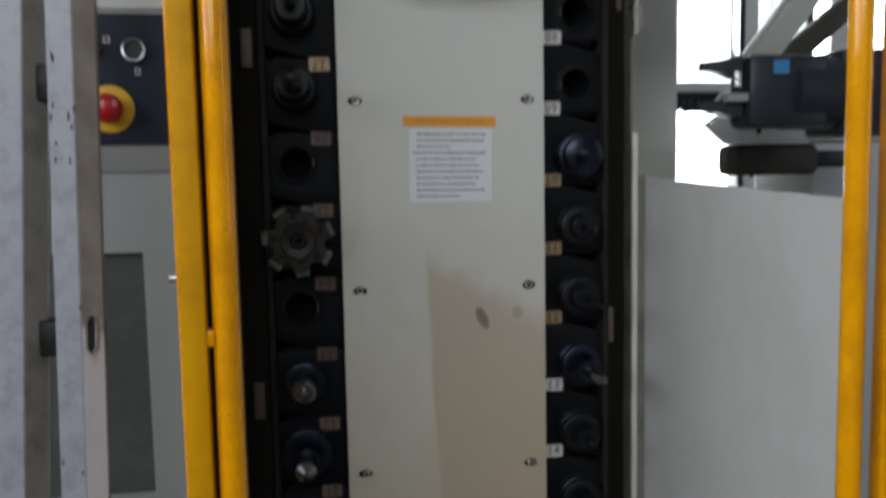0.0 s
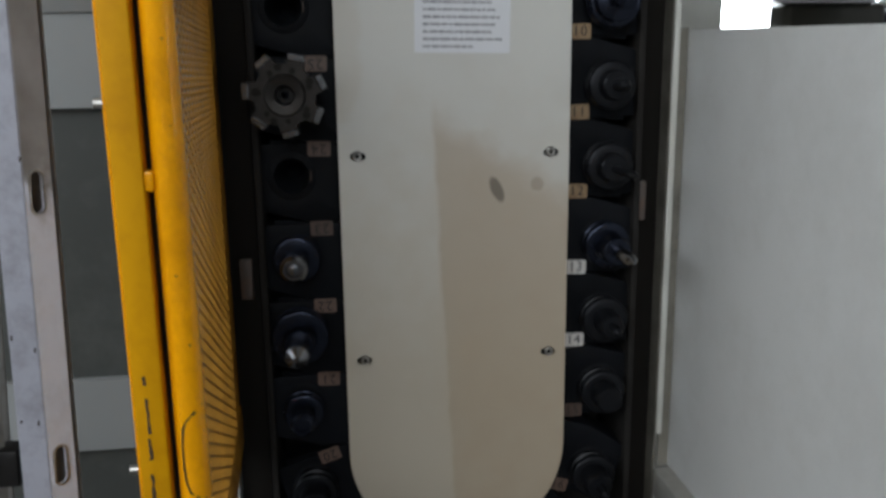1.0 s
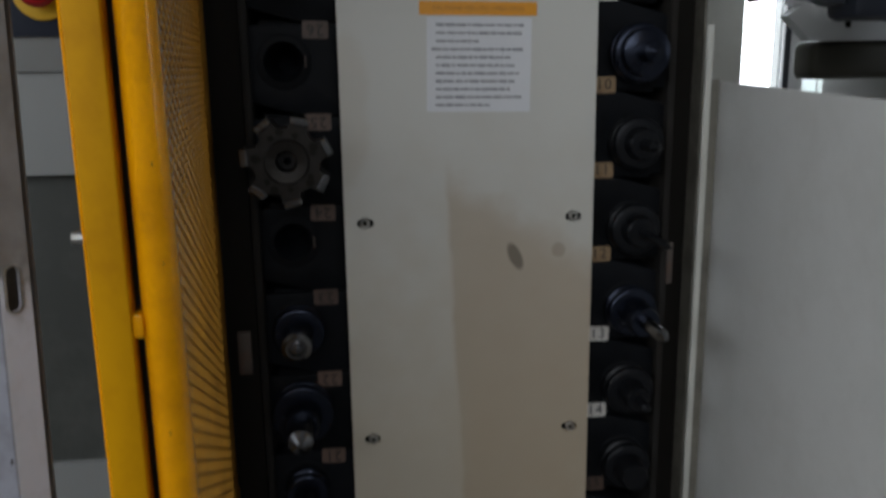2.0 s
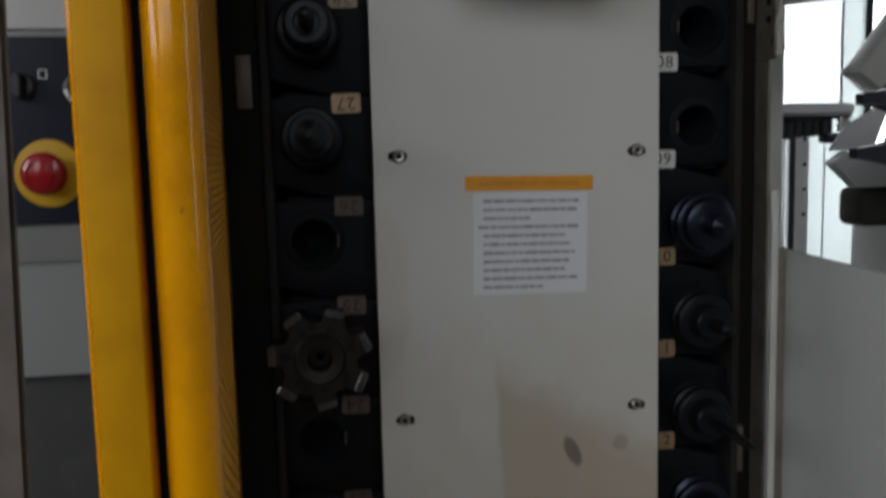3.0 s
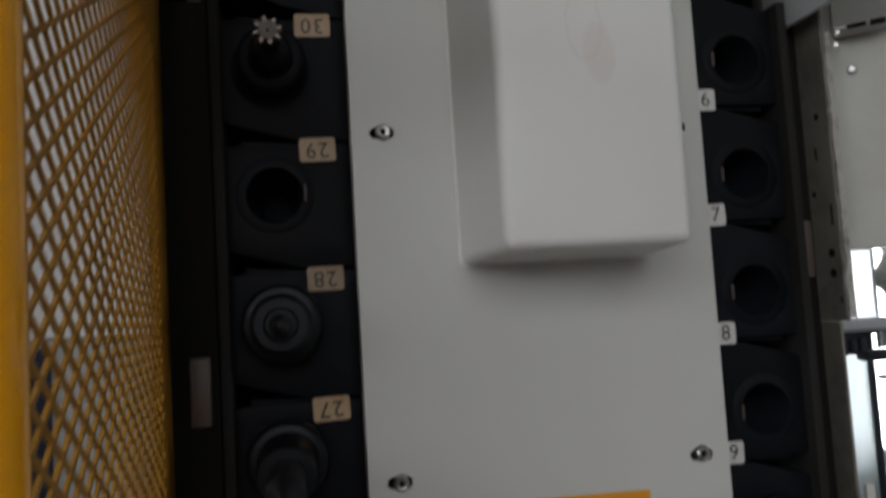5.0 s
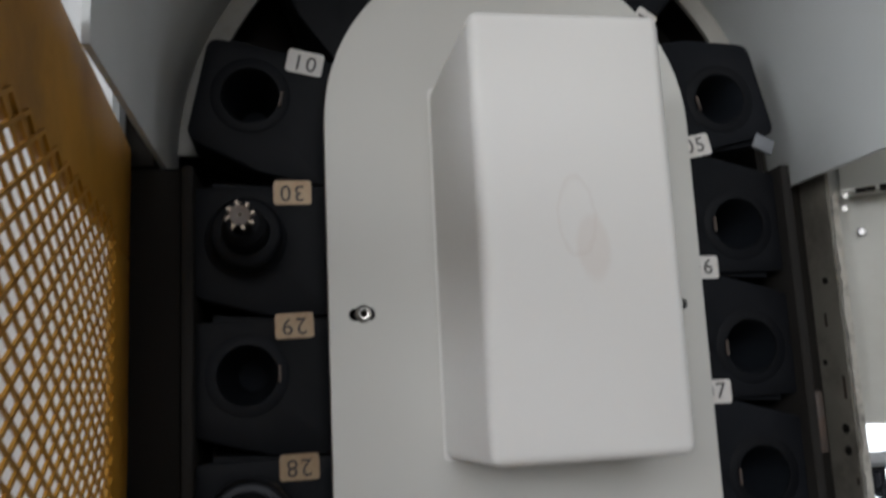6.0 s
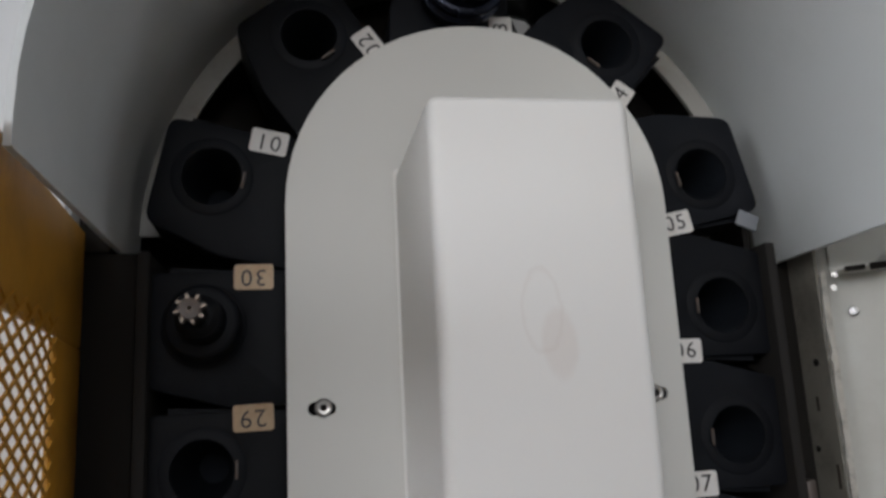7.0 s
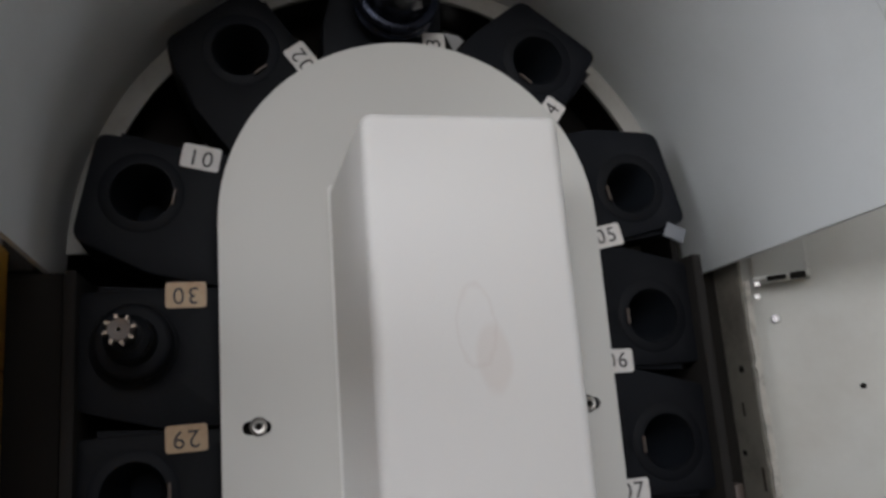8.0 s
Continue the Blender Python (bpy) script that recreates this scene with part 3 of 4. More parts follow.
slot_mill = holder(30, "dark tool holder with small bright eight-tooth cutter", flange=0.027, nose=(0.016, 0.02), nut=0.0150, body_mat=pot_black)
part("shank", cyl(B(), (0, -0.022, 0), 0.0065, 0.04), dark_steel, slot_mill)
part("cutter", prism(B(), star(8, 0.0072, 0.0102, 0.4, 0.55), -0.050, -0.042, [ring(0, 0, 0.0015, 8)]), carbide, slot_mill, "bright toothed slot cutter")
part("cutter_hub", lathe(B(), [(0.0018, -0.0505), (0.0066, -0.051), (0.0072, -0.050)], 20), tab_metal, slot_mill, "brown cutter centre")

# ---- chain housing behind the pots ----
housing = thing("chain_housing", "black oily chain housing behind the tool pots", "housing")


def arch(r, z_low, seg=36):
    return [(r, z_low)] + [(r * math.cos(math.pi * k / seg), CZ1 + r * math.sin(math.pi * k / seg)) for k in range(seg + 1)] + [(-r, z_low)]


def tunnel(r, t, y0, y1, zl, zr, a0=0, a1=180, seg=40):
    angles = [a0 + (a1 - a0) * k / seg for k in range(seg + 1)]
    inner = [(r * math.cos(radians(a)), CZ1 + r * math.sin(radians(a))) for a in angles]
    outer = [((r + t) * math.cos(radians(a)), CZ1 + (r + t) * math.sin(radians(a))) for a in angles]
    if a0 == 0:
        inner, outer = [(r, zr)] + inner, [(r + t, zr)] + outer
    if a1 == 180:
        inner, outer = inner + [(-r, zl)], outer + [(-r - t, zl)]
    return prism(B(), inner + outer[::-1], y0, y1)


gaps = [[(-0.103, 2.098), (-0.086, 2.098), (-0.084, 2.109), (-0.101, 2.106)], [(0.077, 2.110), (0.088, 2.084), (0.102, 2.100), (0.096, 2.106)]]
part("back_plate", prism(B(), arch(0.2720, 0.45), 0.165, 0.172, gaps), void_black, housing)
# Shell added to keep hall light from showing behind the rim.
part("drum", tunnel(0.2725, 0.006, 0.1065, 0.172, 0.45, 0.45), void_black, housing)
part("core_frame", prism(B(), stadium(0.132), 0.023, 0.10), void_black, housing)
for s in (-1, 1):
    part("guide_rail", box(B(), min(s * 0.247, s * 0.256), max(s * 0.247, s * 0.256), 0.03, 0.165, 0.6, 1.835, 0.002), void_black, housing)
part("bottom_tray", box(B(), -0.285, 0.30, -0.10, 0.165, 0.43, 0.46, 0.004), void_black, housing)

left_side = thing("rail_post", "black oily steel rail post beside the tool pots", "post")
part("face", box(B(), -0.3000, -0.2575, 0.0385, 0.16, 0.45, 1.835, 0.002), seal_black, left_side)
# Plate added only to block a light leak between guard and hood.
part("leak_stop_plate", box(B(), -0.3000, -0.2765, 0.0348, 0.16, 1.8355, 1.930, 0.001, 1), seal_black, left_side)
right_side = thing("rail_post", "grimy grey steel rail post with chipped paint edge", "post")
part("black_rail", box(B(), 0.2575, 0.3010, 0.085, 0.16, 0.45, 1.835, 0.002), seal_black, right_side, "black oily rail")
part("side_plate", box(B(), 0.3015, 0.3045, 0.058, 0.165, 0.45, 1.540, 0.001, 1), grimy_rail, right_side, "grimy grey-brown side plate")
part("upper_side_plate", box(B(), 0.3012, 0.3048, 0.047, 0.165, 1.5405, 1.940, 0.001, 1), grimy_rail, right_side, "grimy grey-brown side plate")
rnd = random.Random(3)
bm = B()
edge = []
z = 1.543
while z < 1.812:
    edge.append((0.3015 + rnd.uniform(-0.0016, 0.0016), z))
    z += rnd.uniform(0.004, 0.016)
bm = prism(bm, edge + [(0.3075, 1.812), (0.3075, 1.543)], 0.0425, 0.0468)
part("chipped_edge", bm, chipped_edge, right_side, "chipped cream paint edge")
for y, z, w in ((0.060, 1.604, 0.0042), (0.060, 1.585, 0.0042), (0.064, 1.735, 0.0032), (0.078, 1.662, 0.0026)):
    part("bolt_hole", cyl(B(), (0.3008, y, z), w, 0.0012, "X", 14), seal_black, right_side)
for y, z, h in ((0.055, 1.640, 0.010), (0.070, 1.700, 0.006), (0.052, 1.560, 0.003)):
    part("grime_scrape", box(B(), 0.3006, 0.3011, y - 0.0015, y + 0.0015, z - h, z + h), scratch_black, right_side, "dark scrape")
for x, z in ((-0.2715, 1.519), (-0.2735, 1.013), (0.2895, 1.610), (0.2635, 1.100)):
    tab = thing("chain_tab", "small brownish metal tab on the chain rail", "tab", pose(x, 0.0795 if x > 0.28 else 0.0435 if x > 0 else 0.0330, z, 0, 0, 0), "chain rail tabs")
    w = 0.008 if x < 0 else 0.0045
    part("strip", box(B(), -w, w, -0.003, 0.0055, -0.027, 0.027, 0.002), tab_metal, tab)
chip = thing("marker_tag", "small grey tag on the chain guide rail", "tag", pose(0.2405, 0.0415, 1.8565, 0, 24, 0))
part("tag", box(B(), -0.0095, 0.0095, -0.001, 0.002, -0.0068, 0.0068, 0.0008), tag_grey, chip)

# ---- arched hood over the top of the magazine ----
hood = thing("magazine_hood", "grey painted arched sheet-metal hood over the magazine", "hood", pose(0.007, 0, 0))
part("arch", tunnel(0.2755, 0.004, -0.1975, 0.106, 1.836, 1.8255), hood_paint, hood)
part("front_arch", tunnel(0.2755, 0.004, -0.26, -0.198, 1.86, 1.8255, 0, 110), hood_paint, hood)
rim_arc = [radians(14 + 164 * k / 48) for k in range(49)]
part("rim", prism(B(), [(0.2754 * math.cos(a), CZ1 + 0.2754 * math.sin(a)) for a in rim_arc] + [(0.2575 * math.cos(a), CZ1 + 0.2575 * math.sin(a)) for a in reversed(rim_arc)], 0.099, 0.104), rim_paint, hood, "grimy pale inner rim")

# ---- machine side cover at the right, with its opening below ----
side = thing("side_cover", "off-white painted machine side cover plate", "cover plate", pose(0.309, 0.073, 0, 0, 0, -40))
part("plate", prism(B(), rounded(0.0, 0.32, 1.607, 2.45, 0.003), 0.0, 0.005), machine_paint, side)
part("dark_screw", lathe(B(), [(0, -0.001), (0.0022, -0.001), (0.0026, 0.0), (0, 0.0)], 10), seal_black, side, "small dark screw", at=pose(0.094, 0, 1.712))
part("return_flange", box(B(), 0.0, 0.32, 0.0055, 0.04, 1.607, 1.611, 0.001, 1), machine_paint, side)
part("bolt", lathe(B(), [(0, -0.006), (0.003, -0.006), (0.0042, -0.0045), (0.0042, 0.0), (0, 0.0)], 14), bright_steel, side, "bright round bolt", at=pose(0.034, 0, 1.777))
part("edge_strip", prism(B(), [(0.0, 1.553), (0.017, 1.553), (0.0135, 1.6065), (0.0, 1.6065)], 0.0, 0.004), chipped_edge, side, "chipped lower edge strip")
bracket = thing("hood_bracket", "pale folded sheet-metal bracket under the hood", "bracket", pose(0.3075, 0.034, 0, 0, 0, -40))
part("shelf", box(B(), -0.002, 0.044, -0.001, 0.030, 1.8095, 1.8125, 0.001, 1), machine_paint, bracket)
part("lip", box(B(), -0.004, 0.044, 0.026, 0.0295, 1.8130, 1.850, 0.001, 1), machine_paint, bracket)
part("end_tab", box(B(), 0.0415, 0.0440, -0.0005, 0.0255, 1.8130, 1.822, 0.0008, 1), machine_paint, bracket)
part("slot", box(B(), 0.010, 0.026, -0.0025, -0.0012, 1.8075, 1.8120, 0.0006, 1), seal_black, bracket, "dark slot")
part("slot", box(B(), 0.029, 0.042, -0.0025, -0.0012, 1.8065, 1.8125, 0.0006, 1), seal_black, bracket, "dark slot")
for x, z in ((0.002, 1.806), (0.000, 1.795)):
    part("rivet", cyl(B(), (x, -0.002, z), 0.0022, 0.004, "Y", 12), zinc, bracket)

column = thing("machine_column", "tall pale green-grey painted machine column", "column")
part("shaft", box(B(), 0.325, 0.553, 0.45, 0.62, 0.0, 2.4, 0.006), machine_paint, column)

# ---- right side panel towards the viewer ----
panel = thing("machine_partition", "dull grey-white sheet-metal machine partition with bare top edge", "partition")
bm = prism(B(), [(-0.47, 0.70), (0.062, 0.70), (0.062, 1.322), (0.058, 1.3275), (-0.47, 1.3085)], -0.325, -0.321)
bmesh.ops.rotate(bm, verts=bm.verts, cent=(0, 0, 0), matrix=Matrix.Rotation(radians(90), 3, "Z"))
part("sheet", bm, panel_paint, panel)
part("rear_flange", box(B(), 0.2968, 0.3052, 0.0375, 0.0420, 0.755, 1.395, 0.001), machine_paint, panel, "pale rear flange")
# Dark strip added where the open gap beside the sheet lies in shade.
part("gap_strip", box(B(), 0.3054, 0.3208, 0.0495, 0.0530, 0.70, 1.330), grimy_rail, panel, "dark strip in place of the shaded gap")
part("foot_rail", box(B(), 0.297, 0.345, -0.47, 0.046, 0.655, 0.699, 0.004), rim_paint, panel)
part("leg", box(B(), 0.305, 0.34, -0.46, -0.42, 0.0, 0.654, 0.003), grimy_rail, panel)
part("leg", box(B(), 0.305, 0.34, 0.0, 0.04, 0.0, 0.654, 0.003), grimy_rail, panel)

# ---- yellow guards ----
guard = thing("mesh_guard", "yellow safety guard frame with expanded-metal mesh", "guard")
TY = -0.469
part("tube", cyl(B(), (-0.2538, TY, 1.589), 0.0111, 1.222, "Z", 48), yellow_paint, guard, "glossy yellow round tube")
bm = box(B(), -0.2885, -0.2685, TY - 0.012, TY + 0.003, 0.2, 2.2, 0.002)
part("flat_bar", bm, bar_paint, guard, "flat yellow bar")
part("bar_lip", box(B(), -0.2905, -0.2886, TY - 0.009, TY + 0.008, 0.2, 2.2, 0.0005, 1), yellow_paint, guard)
# Black strip that fills the slit between bar and tube.
part("backing", box(B(), -0.274, -0.258, TY + 0.0115, TY + 0.016, 0.2, 2.2), seal_black, guard, "black strip behind the gap")
for z, h in ((1.209, 0.007), (1.551, 0.014), (1.90, 0.012)):
    part("weld_bridge", box(B(), -0.2690, -0.2625, TY - 0.010, TY + 0.004, z - h, z + h, 0.002), yellow_paint, guard)
for z in (1.260, 1.003):
    part("side_screw", cyl(B(), (-0.2935, TY - 0.004, z), 0.0032, 0.007, "X", 14), zinc, guard, "small zinc screw")
rnd = random.Random(11)
for z, h in ((1.072, 0.0032), (1.046, 0.013), (1.021, 0.008), (0.992, 0.010)):
    x, y = -0.2800 + rnd.uniform(-0.0006, 0.0006), TY - 0.0121
    part("scratch", prism(B(), [(x + rnd.uniform(-0.0006, 0.0006) + (0.0010 if k < 8 else -0.0010), z + h * (k % 8 / 3.5 - 1) * (1 if k < 8 else -1)) for k in range(16)], y - 0.0004, y), scratch_black, guard, "dark chipped scratch")
hook = [(-0.2438, 1.051), (-0.2490, 1.0455), (-0.2545, 1.040), (-0.2573, 1.034), (-0.2585, 1.022), (-0.2586, 1.006), (-0.2578, 0.993), (-0.2550, 0.985), (-0.2500, 0.981), (-0.2450, 0.9795)]
bm = B()
rows = []
for i, (x, z) in enumerate(hook):
    a, b = Vector(hook[max(i - 1, 0)]), Vector(hook[min(i + 1, len(hook) - 1)])
    side_way = Vector((-(b - a).y, (b - a).x)).normalized() * (0.0006 + 0.0005 * math.sin(i * 1.7) ** 2)
    row = []
    for sgn in (-1, 1):
        px, pz = x + sgn * side_way.x, z + sgn * side_way.y
        row.append(bm.verts.new((px, TY - math.sqrt(max(0.0, 0.0111 ** 2 - (px + 0.2538) ** 2)) - 0.0003, pz)))
    rows.append(row)
for p, q in zip(rows, rows[1:]):
    bm.faces.new((p[0], p[1], q[1], q[0]))
bmesh.ops.solidify(bm, geom=bm.faces[:], thickness=0.0004)
part("seam", bm, scratch_black, guard, "dark hooked seam near the tube's end")
for x, z, r in ((-0.2500, 1.30, 0.0007), (-0.2490, 1.245, 0.0005), (-0.2530, 1.145, 0.0007), (-0.2480, 1.095, 0.0008), (-0.2515, 1.42, 0.0006)):
    part("paint_chip", cyl(B(), (x, TY - math.sqrt(0.0111 ** 2 - (x + 0.2538) ** 2), z), r, 0.0006, "Y", 8), scratch_black, guard, "small dark paint chip")

# mesh sheet: from the tube back to the housing
A, Bk = Vector((-0.2600, TY + 0.014)), Vector((-0.2925, 0.034))
LEN = (Bk - A).length
DIR = (Bk - A) / LEN
NRM = Vector((DIR.y, -DIR.x))


def at_mesh(s, z, n=0.0):
    p = A + DIR * s + NRM * n
    return Vector((p.x, p.y, z))


verts, faces = [], []


def strand(s0, z0, s1, z1, w=0.0011, t=0.0007):
    d = Vector((s1 - s0, z1 - z0)).normalized()
    o = Vector((-d.y, d.x)) * w
    k = len(verts)
    for n in (-t, t):
        for s, z in ((s0 + o.x, z0 + o.y), (s1 + o.x, z1 + o.y), (s1 - o.x, z1 - o.y), (s0 - o.x, z0 - o.y)):
            verts.append(at_mesh(s, z, n))
    faces.extend([(k, k + 1, k + 2, k + 3), (k + 7, k + 6, k + 5, k + 4), (k, k + 4, k + 5, k + 1), (k + 2, k + 6, k + 7, k + 3)])


MS0, MS1, MZ0, MZ1, CW, CH = 0.004, 0.428, 0.838, 1.786, 0.0255, 0.0125
rows_n, cols_n = int((MZ1 - MZ0) / CH), int((MS1 - MS0) / CW)
for i in range(rows_n):
    for j in range(cols_n * 2):
        s0 = MS0 + j * CW / 2
        zc = MZ0 + i * CH
        up = (j % 2 == 0)
        strand(s0, zc + (0 if up else CH / 2), s0 + CW / 2, zc + (CH / 2 if up else 0))
        strand(s0, zc + (CH if up else CH / 2), s0 + CW / 2, zc + (CH / 2 if up else CH))
me = bpy.data.meshes.new("mesh_sheet")
me.from_pydata(verts, [], faces)
me.materials.append(shaded_mesh_paint)
sheet = new("mesh_sheet", me)
sheet.parent = guard
tagged(sheet, "yellow expanded-metal mesh with diamond openings", kind="stuff")


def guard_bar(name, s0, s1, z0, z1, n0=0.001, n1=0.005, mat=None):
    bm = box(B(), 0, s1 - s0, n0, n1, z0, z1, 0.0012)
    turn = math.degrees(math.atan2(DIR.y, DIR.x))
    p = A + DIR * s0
    return part(name, bm, mat or shaded_mesh_paint, guard, at=pose(p.x, p.y, 0, 0, 0, turn))


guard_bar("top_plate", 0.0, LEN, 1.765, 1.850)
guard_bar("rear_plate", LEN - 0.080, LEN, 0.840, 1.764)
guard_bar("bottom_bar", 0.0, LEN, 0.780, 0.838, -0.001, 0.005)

gpost = thing("guard_post", "yellow painted steel guard post, tube and flat bar", "post")
part("tube", cyl(B(), (0.2945, -0.5, 1.2), 0.0105, 2.0, "Z", 32), yellow_paint, gpost)
part("flat_bar", box(B(), 0.323, 0.348, -0.5 - 0.005, -0.5 + 0.012, 0.2, 2.2, 0.002), yellow_paint, gpost)
part("weld_bridge", box(B(), 0.303, 0.324, -0.5 - 0.003, -0.5 + 0.006, 0.5, 0.52, 0.002), yellow_paint, gpost)
part("weld_bridge", box(B(), 0.303, 0.324, -0.5 - 0.003, -0.5 + 0.006, 2.1, 2.12, 0.002), yellow_paint, gpost)
part("base", box(B(), 0.275, 0.36, -0.5 - 0.04, -0.5 + 0.04, 0.0, 0.2, 0.004), yellow_paint, gpost)
part("base", box(B(), -0.315, -0.235, TY - 0.04, TY + 0.04, 0.0, 0.2, 0.004), yellow_paint, guard)

# ---- control cabinet with emergency stop ----
CY = 0.012
cabinet = thing("control_cabinet", "off-white control cabinet with grey recessed door", "cabinet")
part("body", prism(B(), [(-0.95, 0.0), (-0.298, 0.0), (-0.298, 2.5), (-0.95, 2.5)], CY, 0.6, [[(-0.62, 0.892), (-0.421, 0.892), (-0.421, 1.2385), (-0.62, 1.2385)], [(-0.62, 0.40), (-0.421, 0.40), (-0.421, 0.795), (-0.62, 0.795)]]), cabinet_paint, cabinet)
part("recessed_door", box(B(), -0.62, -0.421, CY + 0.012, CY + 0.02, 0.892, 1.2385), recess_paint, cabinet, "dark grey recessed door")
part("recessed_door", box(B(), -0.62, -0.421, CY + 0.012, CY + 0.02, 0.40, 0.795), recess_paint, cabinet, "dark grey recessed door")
part("middle_cover", box(B(), -0.94, -0.302, CY - 0.004, CY - 0.0003, 1.3495, 1.5655, 0.0012), cabinet_paint, cabinet)
# Paler than the body: stronger light on the cabinet top, put into the paint.
part("lit_upper_cover", box(B(), -0.94, -0.302, CY - 0.004, CY - 0.0003, 1.5675, 2.48, 0.0012), white_paint, cabinet, "upper cover, painted paler for the light on it")
op_panel = thing("operator_panel", "navy blue push-button panel with emergency stop", "control panel", pose(0, CY - 0.0045, 0))
part("plate", prism(B(), rounded(-0.60, -0.373, 1.386, 1.5605, 0.002), -0.0025, 0), navy, op_panel)
es = part("stop_ring", lathe(B(), [(0.012, -0.006), (0.031, -0.0045), (0.032, -0.003), (0.032, -0.0026), (0, -0.0026)], 40), yellow_plastic, op_panel, "yellow emergency stop ring", at=pose(-0.4515, 0, 1.434))
part("mushroom_button", lathe(B(), [(0.012, 0.0), (0.012, 0.016), (0.0185, 0.016), (0.020, 0.013), (0.0195, 0.007), (0.0165, 0.003), (0.010, 0.0008), (0, 0)][::-1], 36), red_plastic, es, "red mushroom button", at=pose(0, -0.030, 0))
rb = part("ring_button", lathe(B(), [(0.0125, -0.004), (0.0125, -0.009), (0.0155, -0.0095), (0.0168, -0.0075), (0.0168, -0.0026)], 36), bright_steel, op_panel, "chrome ring push button", at=pose(-0.4165, 0, 1.512))
part("cap", lathe(B(), [(0, -0.006), (0.0122, -0.006), (0.0122, -0.003), (0, -0.003)], 28), arm_dark, rb, "black button cap")
sw = part("selector_switch", lathe(B(), [(0, -0.0075), (0.010, -0.0075), (0.0125, -0.0055), (0.0125, -0.0026)], 28), arm_dark, op_panel, "black selector switch", at=pose(-0.470, 0, 1.515))
part("selector_bar", box(B(), -0.003, 0.003, -0.018, -0.0076, -0.011, 0.011, 0.001, 1), arm_dark, sw)
for x, z, w in ((-0.4135, 1.4845, 0.007), (-0.4515, 1.526, 0.008)):
    part("legend", prism(B(), rounded(x - w / 2, x + w / 2, z - 0.0045, z + 0.0045, 0.001), -0.0031, -0.0025, [rounded(x - w / 2 + 0.0012, x + w / 2 - 0.0012, z - 0.0033, z + 0.0033, 0.0006)]), label_white, op_panel, "pale legend mark")
part("legend_plate", prism(B(), [(-0.428, 1.551), (-0.404, 1.551), (-0.407, 1.539), (-0.425, 1.539)], -0.0031, -0.0025), dark_steel, op_panel, "grey legend plate")

# ---- twin slotted uprights in front of the cabinet ----
def worn_top(x, z, w, op, step):
    """Grime that covers the upper length, with a ragged lower end."""
    zz = op("ADD", z, op("MULTIPLY", op("SUBTRACT", w, 0.5), 0.16))
    return op("MULTIPLY", step(zz, 1.155, 1.205), op("ADD", 0.55, op("MULTIPLY", w, 0.5)))


# The very pale bluish base carries sky light reflected on the lower side.
skylit_side_paint = stained(material("upright_skylit_side", (0.84, 0.85, 0.95), 0.4, vary=0.06, scale=12, bump=0.15, bump_scale=120, dirt=(0.55, 0.53, 0.57), dirt_amount=0.4, dirt_scale=22), [worn_top], [(0.20, 0.185, 0.16)])
up = thing("twin_upright", "scuffed pale painted twin uprights with grimy slotted sides", "upright posts", pose(-0.4365, -0.232, 1.170, 0, 1.6, 0) @ Matrix.Translation((0, 0, -1.170)))
slot_z = [1.170 + 0.280 * k for k in (-3, -2, -1, 0)]
slant = Matrix.Rotation(radians(56), 3, "Z")
side_bm = prism(B(), [(0.0, 0.02), (0.029, 0.02), (0.029, 2.3), (0.0, 2.3)], 0, 0.0025, [rounded(0.0055, 0.0185, z - 0.020, z + 0.020, 0.0063) for z in slot_z])
bmesh.ops.rotate(side_bm, verts=side_bm.verts, cent=(0, 0, 0), matrix=slant)
part("slotted_side", side_bm, skylit_side_paint, up, "slotted side, grimy above, pale below with sky light in the paint")
for z in slot_z:
    rim = prism(B(), rounded(0.0035, 0.0205, z - 0.022, z + 0.022, 0.0083), -0.0018, -0.0003, [rounded(0.0054, 0.0186, z - 0.0201, z + 0.0201, 0.0064)])
    bmesh.ops.rotate(rim, verts=rim.verts, cent=(0, 0, 0), matrix=slant)
    part("slot_rim", rim, zinc, up, "bright worn slot rim")
part("front_face", box(B(), -0.0275, -0.0005, -0.001, 0.002, 0.02, 2.3, 0.001, 1), upright_paint, up)
rnd = random.Random(21)
for k in range(16):
    z, h = rnd.choice((1.47, 1.40, 1.36, 1.20, 1.02, 0.93)) + rnd.uniform(-0.02, 0.02), rnd.uniform(0.0015, 0.006)
    x = rnd.choice((-0.0225, -0.004)) + rnd.uniform(-0.003, 0.003)
    part("scuff", prism(B(), [(x - 0.0010, z - h), (x + 0.0006, z - h * 0.7), (x + 0.0012, z + h * 0.4), (x + 0.0002, z + h), (x - 0.0012, z + h * 0.2)], -0.0014, -0.0009), scratch_black, up, "small dark scuff")
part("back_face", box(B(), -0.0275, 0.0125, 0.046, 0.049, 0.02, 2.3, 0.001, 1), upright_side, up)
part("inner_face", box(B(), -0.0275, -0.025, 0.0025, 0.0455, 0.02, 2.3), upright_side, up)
outer = pose(-0.0575, 0, 1.25, 0, 1.7, 0) @ Matrix.Translation((0, 0, -1.25))
part("outer_front", box(B(), -0.0300, -0.0005, -0.001, 0.002, 0.03, 2.3, 0.001, 1), upright_paint, up, at=outer)
outer_bm = prism(B(), [(0.0, 0.03), (0.029, 0.03), (0.029, 2.3), (0.0, 2.3)], 0, 0.0025)
bmesh.ops.rotate(outer_bm, verts=outer_bm.verts, cent=(0, 0, 0), matrix=slant)
part("outer_side", outer_bm, upright_side, up, "flat dark side", at=outer)
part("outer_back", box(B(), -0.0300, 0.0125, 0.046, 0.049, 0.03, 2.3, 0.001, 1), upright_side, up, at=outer)
